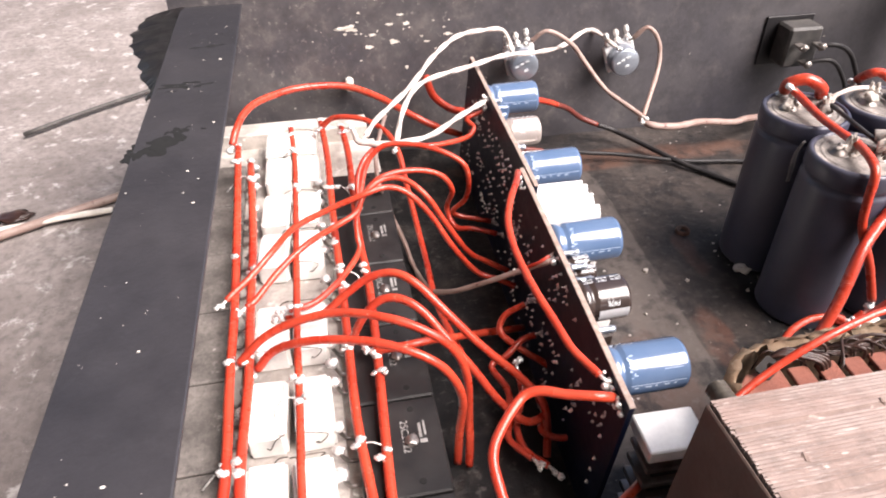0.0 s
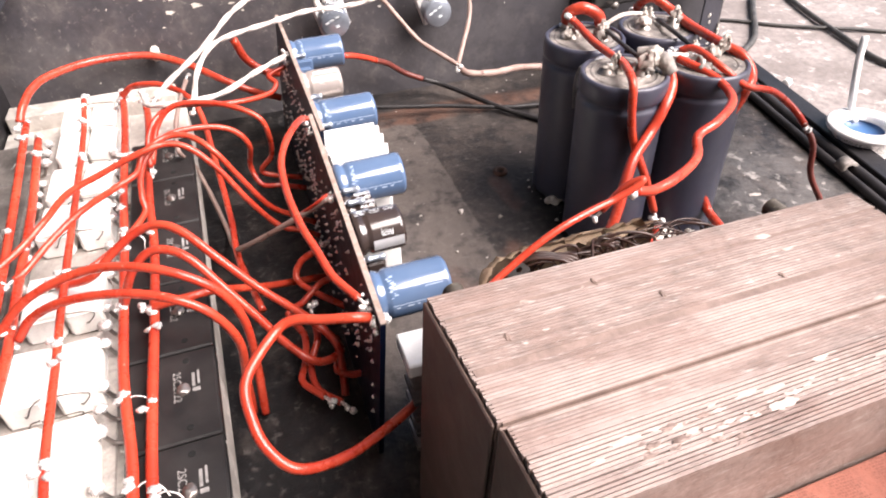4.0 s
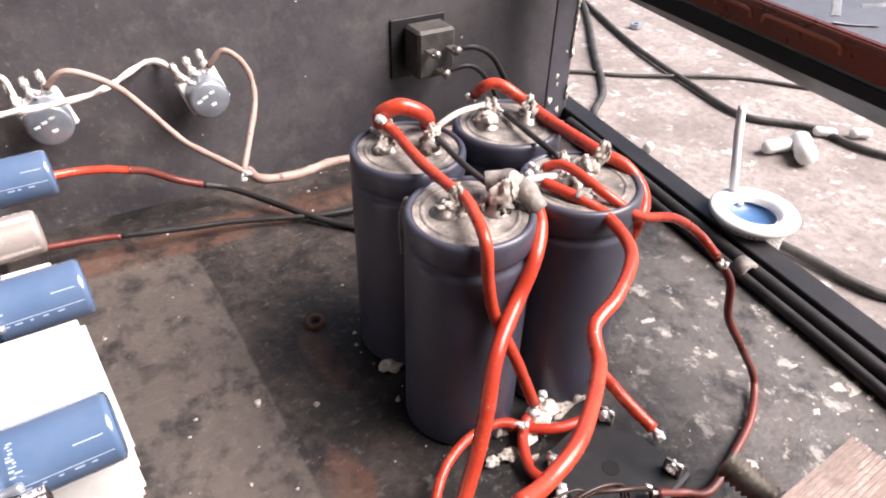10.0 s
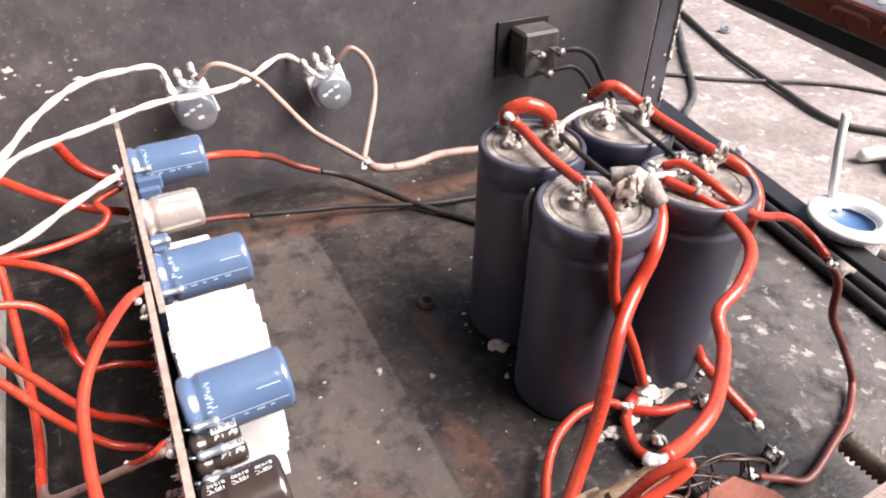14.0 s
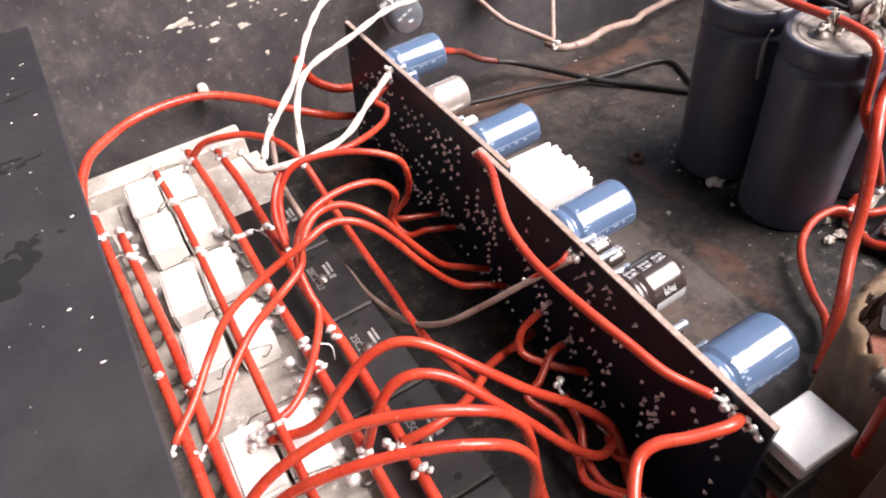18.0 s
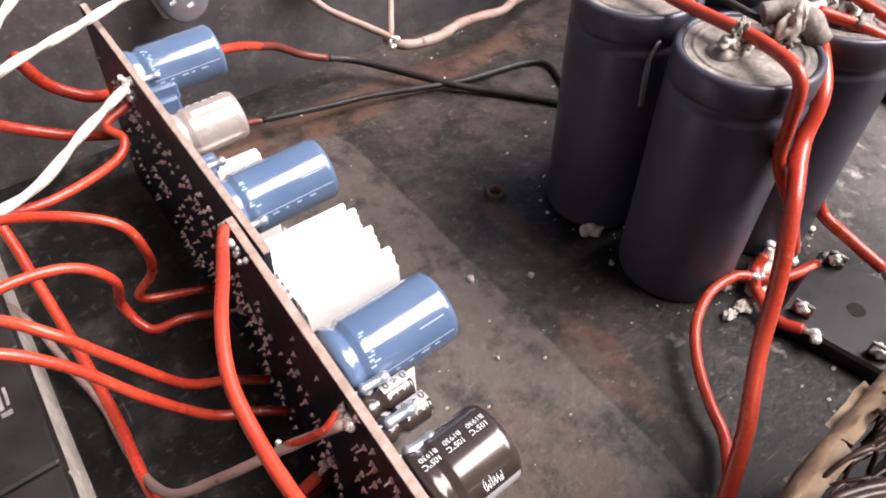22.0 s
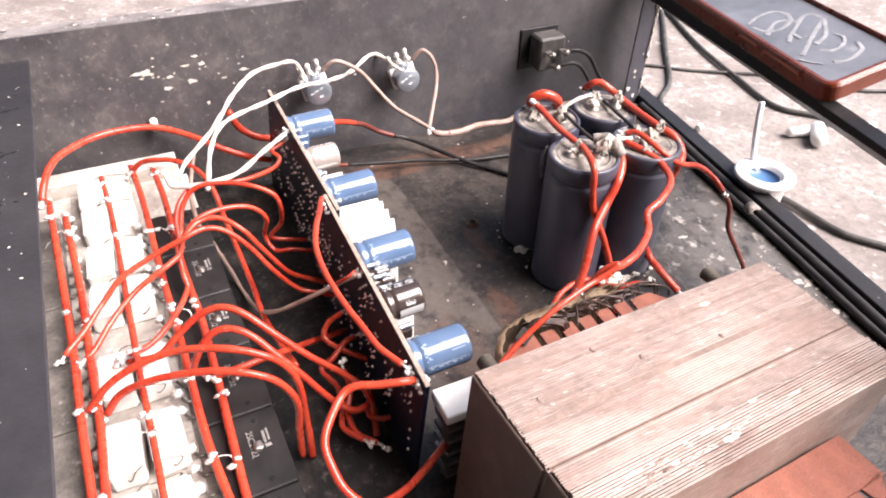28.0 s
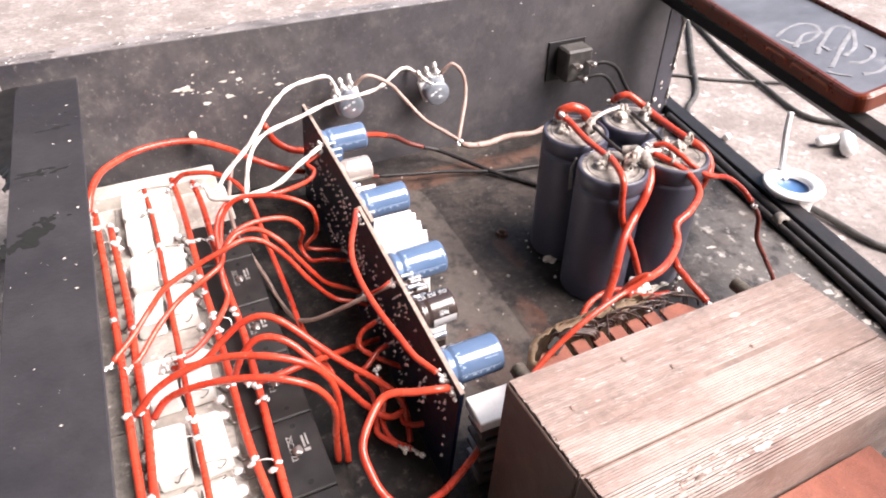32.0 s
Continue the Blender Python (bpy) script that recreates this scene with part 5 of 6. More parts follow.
lay_wire("B4", 0.00125, red_wire, (1, 0), [(-0.0657, 0.0493, 0.0324), (-0.0617, 0.0498, 0.0412), (-0.0563, 0.0507, 0.0469), (-0.0506, 0.0493, 0.0485), (-0.0444, 0.0458, 0.0461), (-0.0379, 0.0407, 0.0385), (-0.0308, 0.0358, 0.0290), (-0.0236, 0.0301, 0.0194), (-0.0164, 0.0262, 0.0138), (-0.0094, 0.0298, 0.0115), (-0.0092, 0.0375, 0.0097)])
lay_wire("B5", 0.00125, red_wire, (1, 0), [(-0.0588, 0.0463, 0.0314), (-0.0507, 0.0447, 0.0334), (-0.0414, 0.0471, 0.0319), (-0.0326, 0.0550, 0.0235), (-0.0245, 0.0631, 0.0152), (-0.0056, 0.0700, 0.0080)])
lay_wire("D", 0.0011, red_wire, (1, 1), [(-0.0018, 0.1020, 0.0530), (-0.0040, 0.0950, 0.0568), (-0.0072, 0.0853, 0.0599), (-0.0115, 0.0756, 0.0600), (-0.0142, 0.0671, 0.0582), (-0.0147, 0.0576, 0.0560), (-0.0141, 0.0471, 0.0551), (-0.0129, 0.0375, 0.0544), (-0.0107, 0.0288, 0.0526), (-0.0087, 0.0203, 0.0509), (-0.0061, 0.0154, 0.0497), (-0.0039, 0.0112, 0.0492)])
lay_wire("E", 0.0009, pink_wire, (1, 1), [(-0.0028, 0.0570, 0.0490), (-0.0106, 0.0628, 0.0414), (-0.0214, 0.0698, 0.0316), (-0.0312, 0.0779, 0.0223), (-0.0360, 0.0955, 0.0095), (-0.0389, 0.1196, 0.0011), (-0.0409, 0.1289, 0.0052), (-0.0443, 0.1437, 0.0092), (-0.0471, 0.1469, 0.0178), (-0.0495, 0.1334, 0.0325), (-0.0493, 0.1507, 0.0349), (-0.0466, 0.1616, 0.0391), (-0.0428, 0.1728, 0.0431)])
lay_wire("Wa", 0.0011, white_wire, (1, 1), [(-0.0019, 0.1587, 0.0528), (-0.0151, 0.1470, 0.0528), (-0.0273, 0.1374, 0.0513), (-0.0394, 0.1343, 0.0510), (-0.0514, 0.1360, 0.0507), (-0.0560, 0.1399, 0.0501), (-0.0573, 0.1481, 0.0504)])
lay_wire("Wb", 0.0011, white_wire, (1, 1), [(0.0205, 0.2005, 0.0565), (0.0184, 0.2107, 0.0624), (0.0079, 0.2064, 0.0650), (-0.0064, 0.1971, 0.0666), (-0.0190, 0.1821, 0.0650), (-0.0275, 0.1709, 0.0612), (-0.0352, 0.1628, 0.0574), (-0.0476, 0.1528, 0.0519), (-0.0527, 0.1440, 0.0500)])
lay_wire("Wc", 0.0011, white_wire, (1, 1), [(0.0715, 0.2005, 0.0545), (0.0640, 0.2175, 0.0569), (0.0456, 0.2036, 0.0556), (0.0302, 0.1944, 0.0573), (0.0133, 0.1892, 0.0592), (-0.0051, 0.1784, 0.0600), (-0.0214, 0.1710, 0.0598), (-0.0303, 0.1647, 0.0582), (-0.0368, 0.1554, 0.0523), (-0.0406, 0.1479, 0.0424)])
lay_wire("Wd", 0.0011, pink_wire, (1, 1), [(0.0295, 0.2005, 0.0605), (0.0365, 0.1984, 0.0654), (0.0486, 0.1986, 0.0581), (0.0562, 0.1968, 0.0485), (0.0643, 0.1891, 0.0385), (0.0727, 0.1812, 0.0332), (0.0787, 0.1753, 0.0299)])
lay_wire("We", 0.0011, pink_wire, (1, 1), [(0.0795, 0.2005, 0.0580), (0.0854, 0.1984, 0.0634), (0.0918, 0.1976, 0.0560), (0.0919, 0.1939, 0.0457), (0.0854, 0.1841, 0.0365), (0.0792, 0.1753, 0.0292)])
lay_wire("Wf", 0.0017, pink_wire, (0, 0), [(0.0833, 0.1854, 0.0233), (0.0862, 0.1786, 0.0225), (0.0990, 0.1784, 0.0207), (0.1164, 0.1855, 0.0178), (0.1361, 0.1892, 0.0137), (0.1480, 0.1960, 0.0110), (0.1620, 0.2010, 0.0085), (0.1800, 0.2060, 0.0060), (0.2000, 0.2085, 0.0045)])
lay_wire("cable_red", 0.0014, red_wire, (0, 0), [(0.0206, 0.1874, 0.0377), (0.0303, 0.1910, 0.0352), (0.0385, 0.1965, 0.0308), (0.0450, 0.2005, 0.0266)])
lay_wire("cable_mid", 0.00138, maroon_wire, (0, 0), [(0.0450, 0.2005, 0.0266), (0.0520, 0.2041, 0.0222), (0.0610, 0.2066, 0.0147), (0.0700, 0.2055, 0.0104)])
lay_wire("cable_blk", 0.0013, black_wire, (0, 0), [(0.0700, 0.2055, 0.0104), (0.0813, 0.2022, 0.0063), (0.1012, 0.1760, 0.0030), (0.1123, 0.1639, 0.0016), (0.1238, 0.1492, 0.0016), (0.1323, 0.1374, 0.0016)])
lay_wire("cable_flr", 0.0011, black_wire, (0, 0), [(0.0356, 0.1904, 0.0075), (0.0591, 0.1860, 0.0058), (0.0760, 0.1839, 0.0042), (0.1063, 0.1752, 0.0022), (0.1391, 0.1681, 0.0014), (0.1350, 0.1430, 0.0016), (0.1700, 0.1500, 0.0016)])
lay_wire("cable_flr_red", 0.0011, maroon_wire, (0, 0), [(0.0121, 0.1915, 0.0102), (0.0287, 0.1913, 0.0082), (0.0365, 0.1901, 0.0074)])
lay_wire("F2", 0.0014, red_wire, (1, 1), [(0.1014, 0.1086, 0.0714), (0.1024, 0.1052, 0.0703), (0.1016, 0.0911, 0.0695), (0.1018, 0.0763, 0.0696), (0.1023, 0.0723, 0.0695), (0.0988, 0.0615, 0.0703), (0.0975, 0.0568, 0.0680), (0.0980, 0.0558, 0.0590), (0.1004, 0.0556, 0.0486), (0.1038, 0.0502, 0.0371), (0.1076, 0.0466, 0.0240)])
lay_wire("F1", 0.0018, red_wire, (0, 0), [(0.1141, 0.0713, 0.0698), (0.1158, 0.0680, 0.0695), (0.1170, 0.0635, 0.0635), (0.1117, 0.0578, 0.0587), (0.1056, 0.0548, 0.0511), (0.0954, 0.0475, 0.0459), (0.0882, 0.0405, 0.0330), (0.0800, 0.0345, 0.0215), (0.0685, 0.0260, 0.0135), (0.0582, 0.0200, 0.0063), (0.0520, 0.0165, 0.0040)])
lay_wire("F3", 0.0017, red_wire, (1, 1), [(0.1371, 0.1210, 0.0671), (0.1367, 0.1156, 0.0720), (0.1397, 0.1130, 0.0728), (0.1443, 0.1066, 0.0693), (0.1455, 0.0976, 0.0675), (0.1449, 0.0763, 0.0680), (0.1475, 0.0685, 0.0667), (0.1483, 0.0621, 0.0621), (0.1426, 0.0574, 0.0576), (0.1376, 0.0592, 0.0421), (0.1316, 0.0569, 0.0318), (0.1373, 0.0555, 0.0141), (0.1386, 0.0456, 0.0095), (0.1419, 0.0355, 0.0045)])
lay_wire("F5", 0.0014, red_wire, (1, 1), [(0.1232, 0.0711, 0.0682), (0.1277, 0.0628, 0.0667), (0.1303, 0.0557, 0.0649), (0.1255, 0.0433, 0.0650), (0.1147, 0.0355, 0.0638), (0.1059, 0.0321, 0.0623), (0.1008, 0.0246, 0.0604), (0.0865, 0.0134, 0.0638), (0.0764, 0.0093, 0.0645), (0.0693, 0.0073, 0.0671)])
lay_wire("F4", 0.0012, red_wire, (1, 1), [(0.1269, 0.0757, 0.0686), (0.1301, 0.0715, 0.0703), (0.1330, 0.0593, 0.0678), (0.1403, 0.0551, 0.0623), (0.1510, 0.0535, 0.0591), (0.1598, 0.0510, 0.0523), (0.1607, 0.0453, 0.0491)])
lay_wire("F4b", 0.0011, maroon_wire, (0, 0), [(0.1607, 0.0453, 0.0491), (0.1633, 0.0412, 0.0426), (0.1654, 0.0396, 0.0312), (0.1712, 0.0364, 0.0204)])
lay_wire("F4c", 0.0011, maroon_wire, (0, 1), [(0.1712, 0.0364, 0.0204), (0.1805, 0.0335, 0.0042), (0.1703, 0.0256, 0.0020), (0.1575, 0.0204, 0.0020), (0.1423, 0.0156, 0.0020), (0.1357, 0.0185, 0.0025), (0.1277, 0.0205, 0.0060)])
lay_wire("arcL", 0.0022, red_wire, (1, 0), [(0.1035, 0.1162, 0.0680), (0.1029, 0.1139, 0.0720), (0.1072, 0.1110, 0.0742), (0.1130, 0.1099, 0.0713), (0.1154, 0.1114, 0.0672)])
lay_wire("tie1", 0.0008, white_wire, (1, 1), [(0.1131, 0.1047, 0.0686), (0.1161, 0.1041, 0.0709), (0.1226, 0.1058, 0.0716), (0.1358, 0.1131, 0.0675)])
lay_wire("tie2", 0.0008, black_wire, (1, 1), [(0.1123, 0.1034, 0.0687), (0.1101, 0.0866, 0.0694), (0.1115, 0.0751, 0.0680)])
lay_wire("tie3", 0.0008, black_wire, (1, 1), [(0.1376, 0.1066, 0.0672), (0.1353, 0.0921, 0.0680), (0.1358, 0.0807, 0.0667)])
lay_wire("tie4", 0.0009, white_wire, (1, 1), [(0.1148, 0.0721, 0.0687), (0.1188, 0.0711, 0.0700), (0.1274, 0.0720, 0.0680)])
lay_wire("G1", 0.0015, red_wire, (1, 1), [(0.1179, 0.0557, 0.0075), (0.1142, 0.0549, 0.0047), (0.1093, 0.0500, 0.0039), (0.1062, 0.0418, 0.0038), (0.1079, 0.0361, 0.0046)])
lay_wire("G2", 0.0015, red_wire, (1, 1), [(0.1082, 0.0593, 0.0032), (0.1138, 0.0528, 0.0037), (0.1201, 0.0487, 0.0042), (0.1294, 0.0467, 0.0046)])
lay_wire("G3", 0.0013, red_wire, (1, 0), [(0.1084, 0.0536, 0.0080), (0.1048, 0.0555, 0.0083), (0.0967, 0.0560, 0.0078), (0.0873, 0.0524, 0.0068), (0.0798, 0.0455, 0.0055), (0.0736, 0.0364, 0.0047), (0.0701, 0.0291, 0.0037), (0.0630, 0.0225, 0.0045)])
lay_wire("H1", 0.0009, red_wire, (1, 0), [(0.0580, 0.0040, 0.0660), (0.0625, 0.0030, 0.0725), (0.0660, 0.0012, 0.0752), (0.0645, 0.0006, 0.0740), (0.0590, 0.0008, 0.0712), (0.0543, 0.0002, 0.0705), (0.0450, -0.0019, 0.0692), (0.0375, -0.0032, 0.0664), (0.0311, -0.0042, 0.0628), (0.0240, -0.0062, 0.0592), (0.0185, -0.0085, 0.0560), (0.0160, -0.0095, 0.0480), (0.0155, -0.0100, 0.0380)])
lay_wire("inlet1", 0.0012, black_wire, (0, 0), [(0.1780, 0.1990, 0.0470), (0.1880, 0.1960, 0.0475), (0.1980, 0.1970, 0.0410), (0.2080, 0.1980, 0.0270), (0.2220, 0.1950, 0.0100), (0.2340, 0.1860, 0.0060)])
lay_wire("inlet2", 0.0011, black_wire, (0, 0), [(0.1740, 0.1980, 0.0390), (0.1860, 0.1950, 0.0400), (0.1960, 0.1950, 0.0300), (0.2060, 0.1940, 0.0120), (0.2140, 0.1880, 0.0040)])
lay_wire("Cl", 0.0013, red_wire, (1, 0), [(-0.0023, 0.0050, 0.0476), (-0.0066, 0.0043, 0.0498), (-0.0137, 0.0066, 0.0493), (-0.0207, 0.0094, 0.0487), (-0.0259, 0.0079, 0.0470), (-0.0338, -0.0018, 0.0442), (-0.0341, -0.0100, 0.0400), (-0.0319, -0.0161, 0.0357), (-0.0263, -0.0201, 0.0313), (-0.0154, -0.0171, 0.0267), (-0.0020, -0.0090, 0.0231), (0.0117, 0.0008, 0.0205)])
lay_wire("K1", 0.0011, red_wire, (1, 1), [(-0.0080, 0.0631, 0.0263), (-0.0147, 0.0626, 0.0227), (-0.0168, 0.0591, 0.0187), (-0.0116, 0.0530, 0.0162), (-0.0029, 0.0455, 0.0135), (0.0024, 0.0370, 0.0110), (0.0030, 0.0281, 0.0097), (0.0018, 0.0250, 0.0087)])
lay_wire("K2", 0.0011, red_wire, (1, 1), [(-0.0062, 0.0548, 0.0199), (-0.0106, 0.0548, 0.0182), (-0.0167, 0.0513, 0.0155), (-0.0220, 0.0492, 0.0137), (-0.0186, 0.0408, 0.0113), (-0.0199, 0.0310, 0.0101), (-0.0220, 0.0243, 0.0091), (-0.0168, 0.0169, 0.0086)])
lay_wire("K3", 0.0011, red_wire, (1, 1), [(-0.0097, 0.0313, 0.0085), (-0.0112, 0.0254, 0.0085), (-0.0054, 0.0219, 0.0090), (0.0010, 0.0241, 0.0107), (0.0016, 0.0296, 0.0118), (-0.0017, 0.0314, 0.0151)])
lay_wire("K4", 0.0011, red_wire, (1, 1), [(-0.0148, 0.0435, 0.0162), (-0.0149, 0.0365, 0.0130), (-0.0185, 0.0293, 0.0100), (-0.0181, 0.0211, 0.0078), (-0.0126, 0.0144, 0.0073)])
lay_wire("L1", 0.0014, red_wire, (1, 1), [(-0.1066, 0.1690, 0.0363), (-0.1037, 0.1188, 0.0346), (-0.1013, 0.0734, 0.0336), (-0.1004, 0.0394, 0.0327), (-0.0992, 0.0107, 0.0319), (-0.1001, -0.0121, 0.0314)])
lay_wire("L2", 0.0014, red_wire, (1, 1), [(-0.1006, 0.1549, 0.0356), (-0.0973, 0.1064, 0.0339), (-0.0962, 0.0686, 0.0332), (-0.0952, 0.0400, 0.0324), (-0.0956, 0.0100, 0.0317), (-0.0941, -0.0133, 0.0310)])
lay_wire("L3", 0.0011, red_wire, (1, 1), [(-0.0836, 0.1727, 0.0411), (-0.0819, 0.1451, 0.0398), (-0.0814, 0.1060, 0.0388), (-0.0809, 0.0511, 0.0374), (-0.0802, 0.0271, 0.0367), (-0.0797, -0.0010, 0.0360), (-0.0782, -0.0196, 0.0354)])
lay_wire("L4", 0.0014, red_wire, (1, 1), [(-0.0713, 0.1878, 0.0347), (-0.0694, 0.1582, 0.0338), (-0.0684, 0.1089, 0.0325), (-0.0672, 0.0765, 0.0317), (-0.0665, 0.0474, 0.0309), (-0.0657, 0.0215, 0.0302), (-0.0632, -0.0036, 0.0294), (-0.0627, -0.0197, 0.0290)])
lay_wire("L5", 0.0014, red_wire, (1, 1), [(-0.0622, 0.1825, 0.0340), (-0.0604, 0.1572, 0.0333), (-0.0600, 0.1077, 0.0320), (-0.0583, 0.0765, 0.0311), (-0.0582, 0.0448, 0.0303), (-0.0587, 0.0163, 0.0296), (-0.0588, -0.0075, 0.0291), (-0.0582, -0.0207, 0.0287)])

lay_wire("tail", 0.0006, red_wire, (1, 1), [(-0.0028, 0.0592, 0.0492), (-0.0052, 0.0585, 0.0482), (-0.0078, 0.0600, 0.0455), (-0.0110, 0.0632, 0.0415)])
tagged(part("cotton_sleeve", tube([(0.1098, 0.0752, 0.0700), (0.1122, 0.0733, 0.0708), (0.1143, 0.0708, 0.0708), (0.1160, 0.0676, 0.0692), (0.1172, 0.0650, 0.0660)], 0.0025, 14, 8, None, 1.0, 0.35), can_top, None, "", True), "greyed cotton sleeve bound round the thick red wire", "sleeve")
# solder joints along the bus wires
for key in ("L1", "L2", "L3", "L4", "L5"):
    line = spline(LINES[key], 4)
    for k, p in enumerate(line):
        if k % 5 == 1 or rnd.random() < 0.06:
            bm = bmesh.new()
            for q in range(4):
                blob(p + Vector((rnd.gauss(0, 0.0009), rnd.gauss(0, 0.0012), 0.0012 + rnd.gauss(0, 0.0004))), 0.0006 + 0.0006 * rnd.random(), bm, 0.6, 2, (1.3, 1, 0.8), q + k)
            s = -1 if key in ("L2", "L3") else 1
            if rnd.random() < 0.28:
                e = rnd.gauss(0, 0.0015)
                tube([p, p + Vector((s * 0.003, 0.001 + e, 0.0006)), p + Vector((s * 0.0060, -0.0005 + e, -0.0006)), p + Vector((s * (0.0075 + e), -0.003 + e, -0.0035))], 0.00022, 6, 4, bm)
            tagged(part("solder_joint", bm, solder, None, "", True), "bright lump of solder on the bus wire", "solder joint", "bus solder joints")

# ---------------------------------------------------------------- along the sill
for name_, off, z, r in (("cable", -0.0048, 0.0030, 0.0026), ("cable", -0.0098, 0.0022, 0.0019)):
    pts = [(right_x(y) + off + 0.0012 * noise.noise(Vector((y * 25, off * 900, 0))), y, z) for y in (-0.10, -0.05, 0.0, 0.04, 0.08, 0.12, 0.16, 0.19)]
    tagged(part(name_, tube(pts, r, 12, 6), black_wire, None, "", True), "black cable lying along the sill", "cable", "cables along the sill")
p = Vector((right_x(0.07) - 0.008, 0.07, 0.004))
tagged(part("cable_tie", lathe([(0.0022, -0.003), (0.0036, -0.0028), (0.0038, 0.0028), (0.0022, 0.003)], 14, None, pose(*p, 90, 0, -8)), can_top, None, "", True), "dusty grey sleeve over the cable", "sleeve")

# ---------------------------------------------------------------- things outside on the right
spool = thing("solder_spool", "white plastic solder spool with a blue core", "spool", pose(0.2445, 0.0865, GROUND))
H = 0.0255
part("top_flange", lathe([(0.0090, H - 0.0045), (0.0096, H - 0.0008), (0.0108, H + 0.0005), (0.0155, H + 0.0004), (0.0164, H - 0.0006), (0.0160, H - 0.0020), (0.008, H - 0.0050)], 44), plastic_white, spool, "white rim", True)
part("core", lathe([(0, H - 0.0052), (0.0070, H - 0.0048), (0.0088, H - 0.0036), (0.0092, H - 0.0030), (0.0088, H - 0.0060), (0.0085, 0.003)], 36), label_blue, spool, "blue sunken centre", True)
part("bottom_flange", lathe([(0, 0.0), (0.0160, 0.0), (0.0166, 0.0008), (0.0160, 0.0022), (0.008, 0.0024)], 40), plastic_white, spool, "white rim", True)
part("solder_winding", lathe([(0.0086, 0.0024)] + [(0.0125 + 0.0004 * (k % 2), 0.003 + k * 0.0007) for k in range(29)] + [(0.0086, H - 0.002)], 32), solder, spool, "wound solder wire", True)
part("wire_tail", tube([(0.0030, 0.0080, H - 0.004), (0.0030, 0.0125, H + 0.001), (0.0022, 0.0150, H + 0.012), (0.0030, 0.0182, H + 0.0225), (0.0054, 0.0217, H + 0.0322)], 0.0016, 10, 6), plastic_white, spool, "upright end of white wire", True)
def plug(x0, y0, x1, y1, r):
    """A short white moulded plug lying on the concrete, rounded at both ends and waisted."""
    l = math.hypot(x1 - x0, y1 - y0)
    m = pose(x0, y0, GROUND + r + 0.0004, 0, 0, math.degrees(math.atan2(y1 - y0, x1 - x0))) @ along_x
    prof = [(0, 0), (r * 0.6, l * 0.04), (r * 0.95, l * 0.14), (r, l * 0.3), (r * 0.86, l * 0.5), (r, l * 0.68), (r * 0.9, l * 0.88), (r * 0.5, l * 0.97), (0, l)]
    tagged(part("plug", lathe(prof, 18, None, m), plastic_white, None, "", True), "small white plastic plug lying on the concrete", "plug", "white plugs outside")


for x0, y0, x1, y1, r in ((0.3280, 0.1400, 0.3450, 0.1350, 0.0036), (0.3520, 0.1370, 0.3345, 0.1190, 0.0052), (0.3700, 0.1405, 0.3790, 0.1320, 0.0026), (0.3850, 0.1290, 0.3950, 0.1225, 0.0028), (0.2770, 0.1690, 0.2815, 0.1712, 0.0024)):
    plug(x0, y0, x1, y1, r)
tagged(part("nut", lathe([(0.0018, 0), (0.0042, 0), (0.0043, 0.003), (0.0018, 0.003)], 6, None, pose(0.4046, 0.3081, GROUND + 0.001)), pot_metal), "small zinc nut on the concrete", "nut")
for r, pts in ((0.0020, [(0.43, 0.42), (0.4013, 0.3609), (0.3402, 0.2791), (0.3067, 0.2339), (0.2790, 0.2107), (0.2673, 0.1812), (0.2680, 0.1449), (0.2640, 0.1100), (0.2690, 0.0751), (0.2713, 0.0522), (0.2766, 0.0401), (0.30, 0.01)]),
               (0.0018, [(0.42, 0.40), (0.4002, 0.3464), (0.3755, 0.281), (0.3599, 0.216), (0.353, 0.1723), (0.3742, 0.1441), (0.3793, 0.109), (0.42, 0.06)]),
               (0.0012, [(0.27, 0.285), (0.3094, 0.2658), (0.3358, 0.245), (0.3941, 0.21), (0.43, 0.17), (0.48, 0.15)])):
    tagged(part("cable", tube([(x, y, GROUND + r * 0.9 + 0.0006) for x, y in pts], r, 12, 8), dusty_black, None, "", True), "thick dusty black mains cable on the concrete", "cable", "cables outside")

# narrow slate tray with an amber lacquered rim, lying along the rail
def tray_point(y, u, v):
    """u runs outwards over the tray, v up from the rim's foot to its top (0 to 1)."""
    (x0, z0), (x1, z1) = rail_high(y), rim_high(y)
    return Vector((x0 + (x1 - x0) * v + u, y, z0 + (z1 - z0) * v + u * 0.165))


def tray_loft(sections, mat, parent, label, smooth=False, name="rim"):
    bm = bmesh.new()
    rows = [[bm.verts.new(p) for p in sec] for sec in sections]
    n = len(rows[0])
    for a, b in zip(rows, rows[1:]):
        for k in range(n):
            bm.faces.new((a[k], a[(k + 1) % n], b[(k + 1) % n], b[k]))
    bm.faces.new(rows[0])
    bm.faces.new(rows[-1])
    bmesh.ops.recalc_face_normals(bm, faces=bm.faces[:])
    bmesh.ops.bevel(bm, geom=[e for e in bm.edges if e.calc_face_angle(0) > 0.6], offset=0.0004, segments=2, affect="EDGES")
    return part(name, bm, mat, parent, label, smooth)


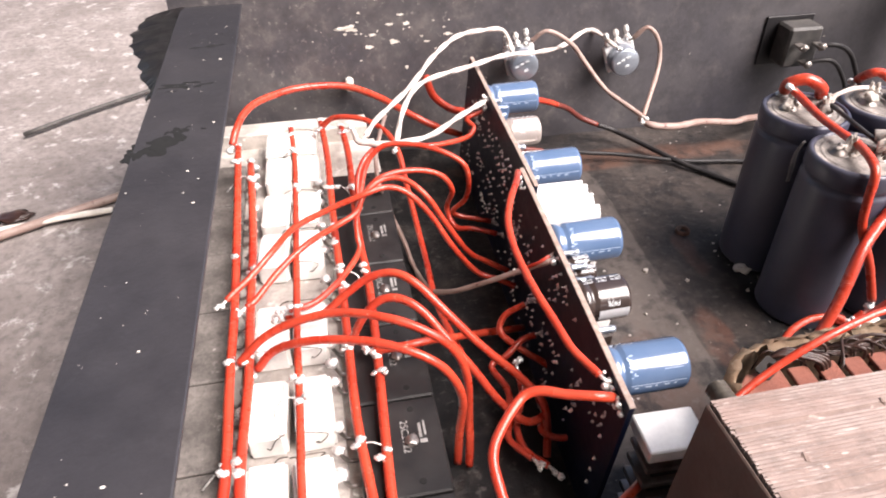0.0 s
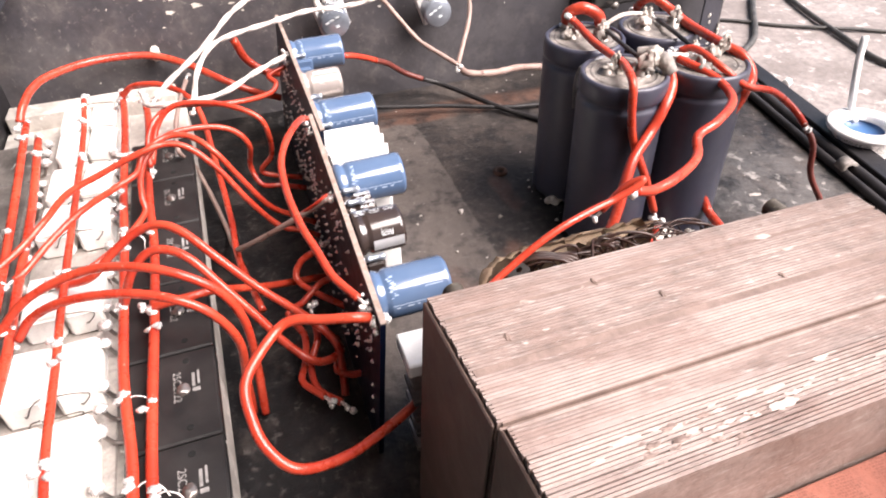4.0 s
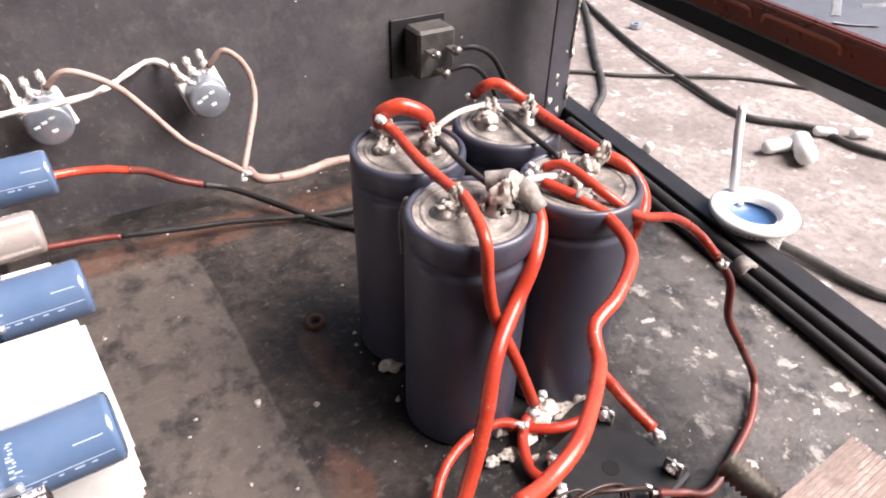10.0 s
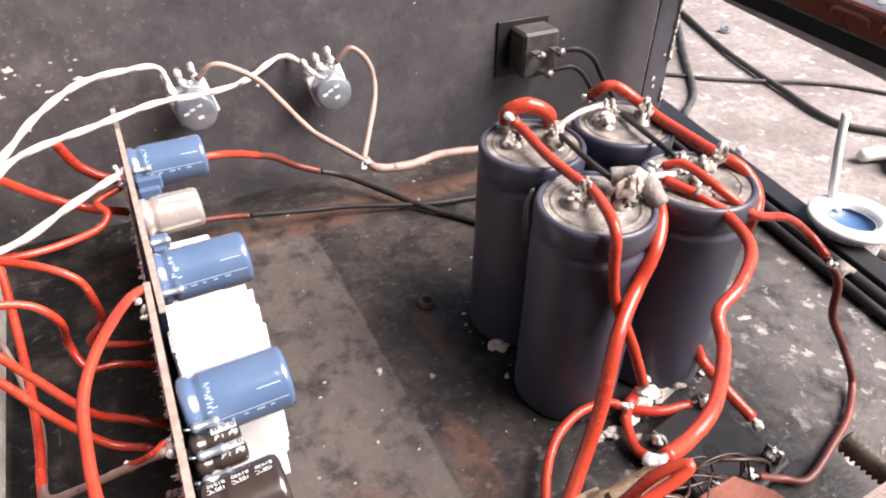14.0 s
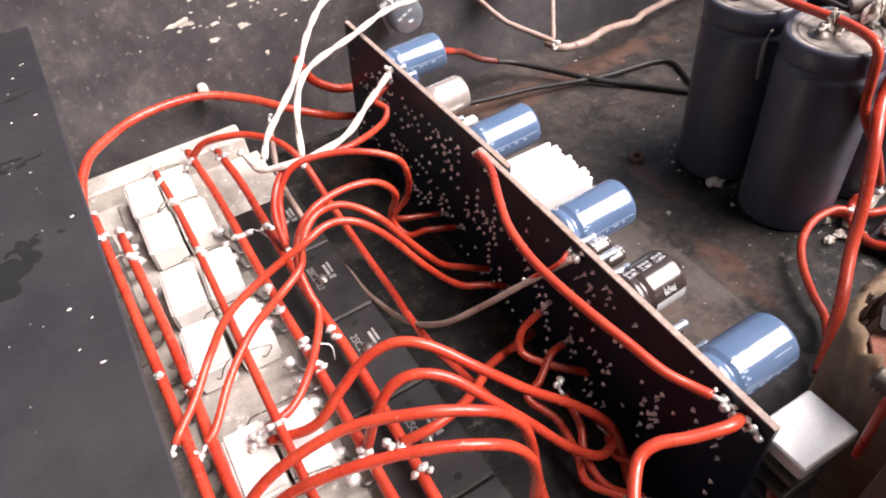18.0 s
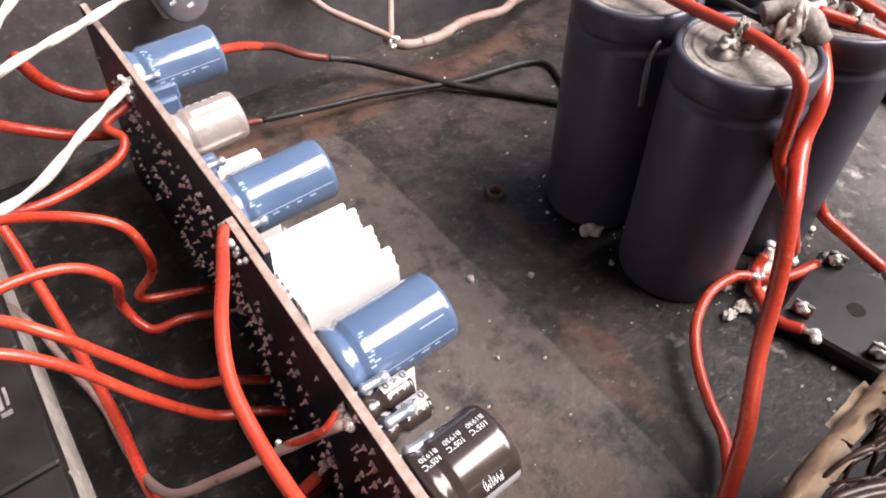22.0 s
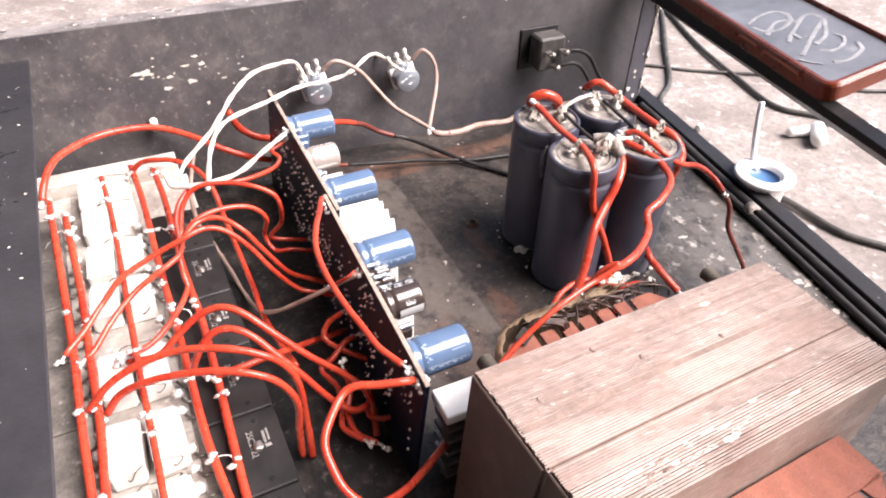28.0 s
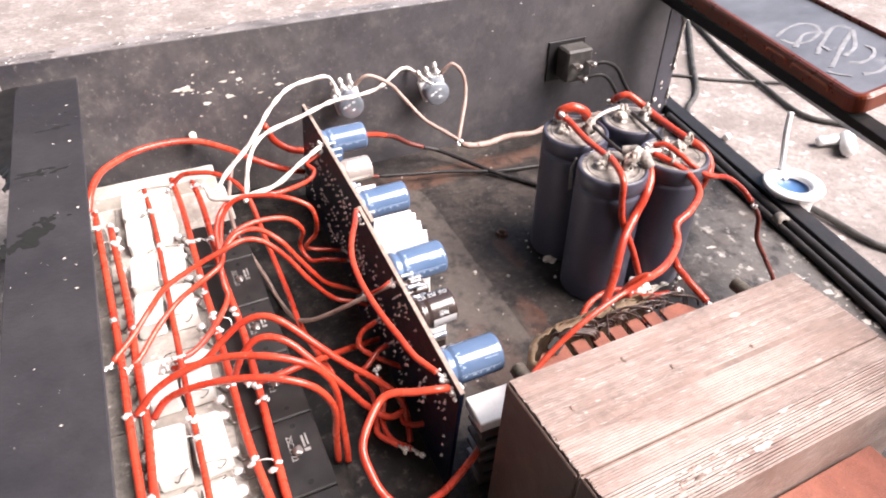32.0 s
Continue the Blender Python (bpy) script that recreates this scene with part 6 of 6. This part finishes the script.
def slate_tray():
    t = thing("tray", "narrow grey slate tray with a lacquered amber rim", "tray")
    Y0, Y1, W, c = 0.0290, 0.2120, 0.045, 0.0075
    path = [(y, 0.0, 1.0, 0.0) for y in (Y1, 0.16, 0.11, 0.07, 0.045)]
    corner = []
    for k in range(9):
        a = math.pi / 2 * k / 8
        corner.append((Y0 + c - c * math.sin(a), c - c * math.cos(a), math.cos(a), math.sin(a)))
    path += corner + [(Y0, u, 0.0, 1.0) for u in (0.015, 0.025, 0.035, W)]
    secs = []
    for y, u, du, dy in path:
        sec = []
        for d, v in ((0.0, 0.0), (0.0, 0.86), (0.0009, 1.0), (0.0022, 1.0), (0.0028, 0.90), (0.0042, 0.90), (0.0042, 0.0)):
            sec.append(tray_point(y + dy * d, u + du * d, v))
        secs.append(sec)
    tray_rim = tray_loft(secs, amber, t, "glossy brown amber rim, bent round at its end")
    far_side = [[tray_point(y, W - d, v) for d, v in ((0.0, 0.0), (0.0, 0.98), (0.0014, 0.98), (0.0014, 0.0))] for y in (Y0 + 0.0046, 0.08, 0.14, Y1)]
    tray_loft(far_side, amber, t, "thin brown far rim")
    slab = [[tray_point(y, u, v) for u, v in ((0.0044, 0.2), (0.0044, 0.78), (W - 0.0016, 0.78), (W - 0.0016, 0.2))] for y in (Y0 + 0.0046, 0.08, 0.14, Y1)]
    slab = tray_loft(slab, slate, t, "grey slate scrawled over with smudged chalk", False, "slate")
    for a, b in ((0.0935, 0.0780), (0.0735, 0.0470)):
        pts = [(a, 0.44), (a - 0.0004, 0.62), (a - 0.0022, 0.70)] + [(a + (b - a) * f, 0.70) for f in (0.25, 0.5, 0.75)] + [(b + 0.0022, 0.70), (b + 0.0004, 0.62), (b, 0.44)]
        # a lighter amber paints the highlight on the ribs
        part("rib", tube([tray_point(y, -0.0001, v) for y, v in pts], 0.0006, 8, 5), amber_light, tray_rim, "raised rib on the rim, highlight painted in lighter amber", True)
    for pts in ([(0.098, 0.08), (0.102, 0.30), (0.101, 0.52), (0.094, 0.60), (0.087, 0.50), (0.084, 0.30), (0.087, 0.14), (0.094, 0.08)], [(0.083, 0.10), (0.087, 0.22), (0.091, 0.36), (0.089, 0.50), (0.084, 0.56)],
                [(0.071, 0.20), (0.076, 0.32), (0.081, 0.49), (0.087, 0.70), (0.086, 0.82), (0.081, 0.85)], [(0.0755, 0.36), (0.070, 0.36)], [(0.079, 0.86), (0.070, 0.52), (0.058, 0.13)], [(0.079, 0.86), (0.066, 0.62), (0.062, 0.40)],
                [(0.064, 0.72), (0.059, 0.74), (0.054, 0.62), (0.053, 0.44), (0.057, 0.34)], [(0.056, 0.06), (0.052, 0.10), (0.047, 0.19)], [(0.052, 0.78), (0.046, 0.70), (0.043, 0.46), (0.045, 0.30)]):
        part("chalk_stroke", tube([tray_point(y, 0.0044 + u * (W - 0.006), 0.785) for y, u in pts], 0.0011, 8, 8, None, 0.12, 0.5), chalk, slab, "smudged chalk stroke")
    return t


amber_light = material("amber_highlight", (0.34, 0.095, 0.04), 0.35, 0, (0.24, 0.06, 0.025), None, 60, 0.6, bump=0.04)
slate_tray()

# ---------------------------------------------------------------- things outside on the left
tagged(part("screwdriver_shaft", tube([(-0.2491, 0.2956, GROUND + 0.003), (-0.22, 0.318, GROUND + 0.0035), (-0.18, 0.345, GROUND + 0.004)], 0.0014, 10, 4), dusty_black, None, "", True), "thin dark metal rod on the concrete", "rod")
tagged(part("wood_stick", tube([(-0.26, 0.188, GROUND + 0.003), (-0.2317, 0.1954, GROUND + 0.003), (-0.205, 0.2010, GROUND + 0.003), (-0.180, 0.2043, GROUND + 0.003)], 0.0024, 8, 4, None, 0.6, 0.3), glue, None, "", True), "split wooden stick on the concrete", "stick")
tagged(part("dry_leaf", blob((-0.2282, 0.2089, GROUND + 0.002), 0.007, None, 0.6, 3, (1.2, 0.7, 0.16), 4), enamel, None, "", True), "curled dark brown dry leaf", "leaf")
tagged(part("cable", tube([(-0.24, 0.185, GROUND + 0.003), (-0.1863, 0.2128, GROUND + 0.003), (-0.1677, 0.2229, GROUND + 0.003), (-0.150, 0.2424, GROUND + 0.003)], 0.0022, 10, 6), pink_wire, None, "", True), "brown cord on the concrete", "cord")

# ---------------------------------------------------------------- debris on the chassis floor
bm = bmesh.new()
for k in range(360):
    y = -0.02 + 0.23 * rnd.random()
    x = 0.006 + (right_x(y) - 0.02) * rnd.random()
    blob((x, y, 0.0001), 0.00010 + 0.0005 * rnd.random() ** 5, bm, 0.7, 1, (1.3, 1, 0.6), k)
for k in range(50):
    y = -0.01 + 0.08 * rnd.random()
    blob((right_x(y) - 0.012 - 0.05 * rnd.random() ** 2, y, 0.0), 0.0003 + 0.0009 * rnd.random() ** 4, bm, 1.1, 2, (1.2 + rnd.random(), 0.6 + rnd.random(), 0.16), k)
for p, r in (((0.0543, 0.0999, 0.0006), 0.0011), ((0.0685, 0.0914, 0.0004), 0.0008), ((0.0445, 0.0760, 0.0003), 0.0006)):
    blob(p, r, bm, 0.6, 2, (1, 1, 0.9), r * 999)
tagged(part("debris", bm, grit), "pale crumbs and flakes of dirt on the chassis floor", "debris", kind="stuff")
nut_hole = thing("floor_screw", "rusty screw hole in the chassis floor", "screw hole", pose(0.0809, 0.1225, 0))
part("rim", lathe([(0.0016, 0.0002), (0.0020, 0.0016), (0.0030, 0.0016), (0.0034, 0.0002)], 12), rust, nut_hole, "rusty raised rim", True)
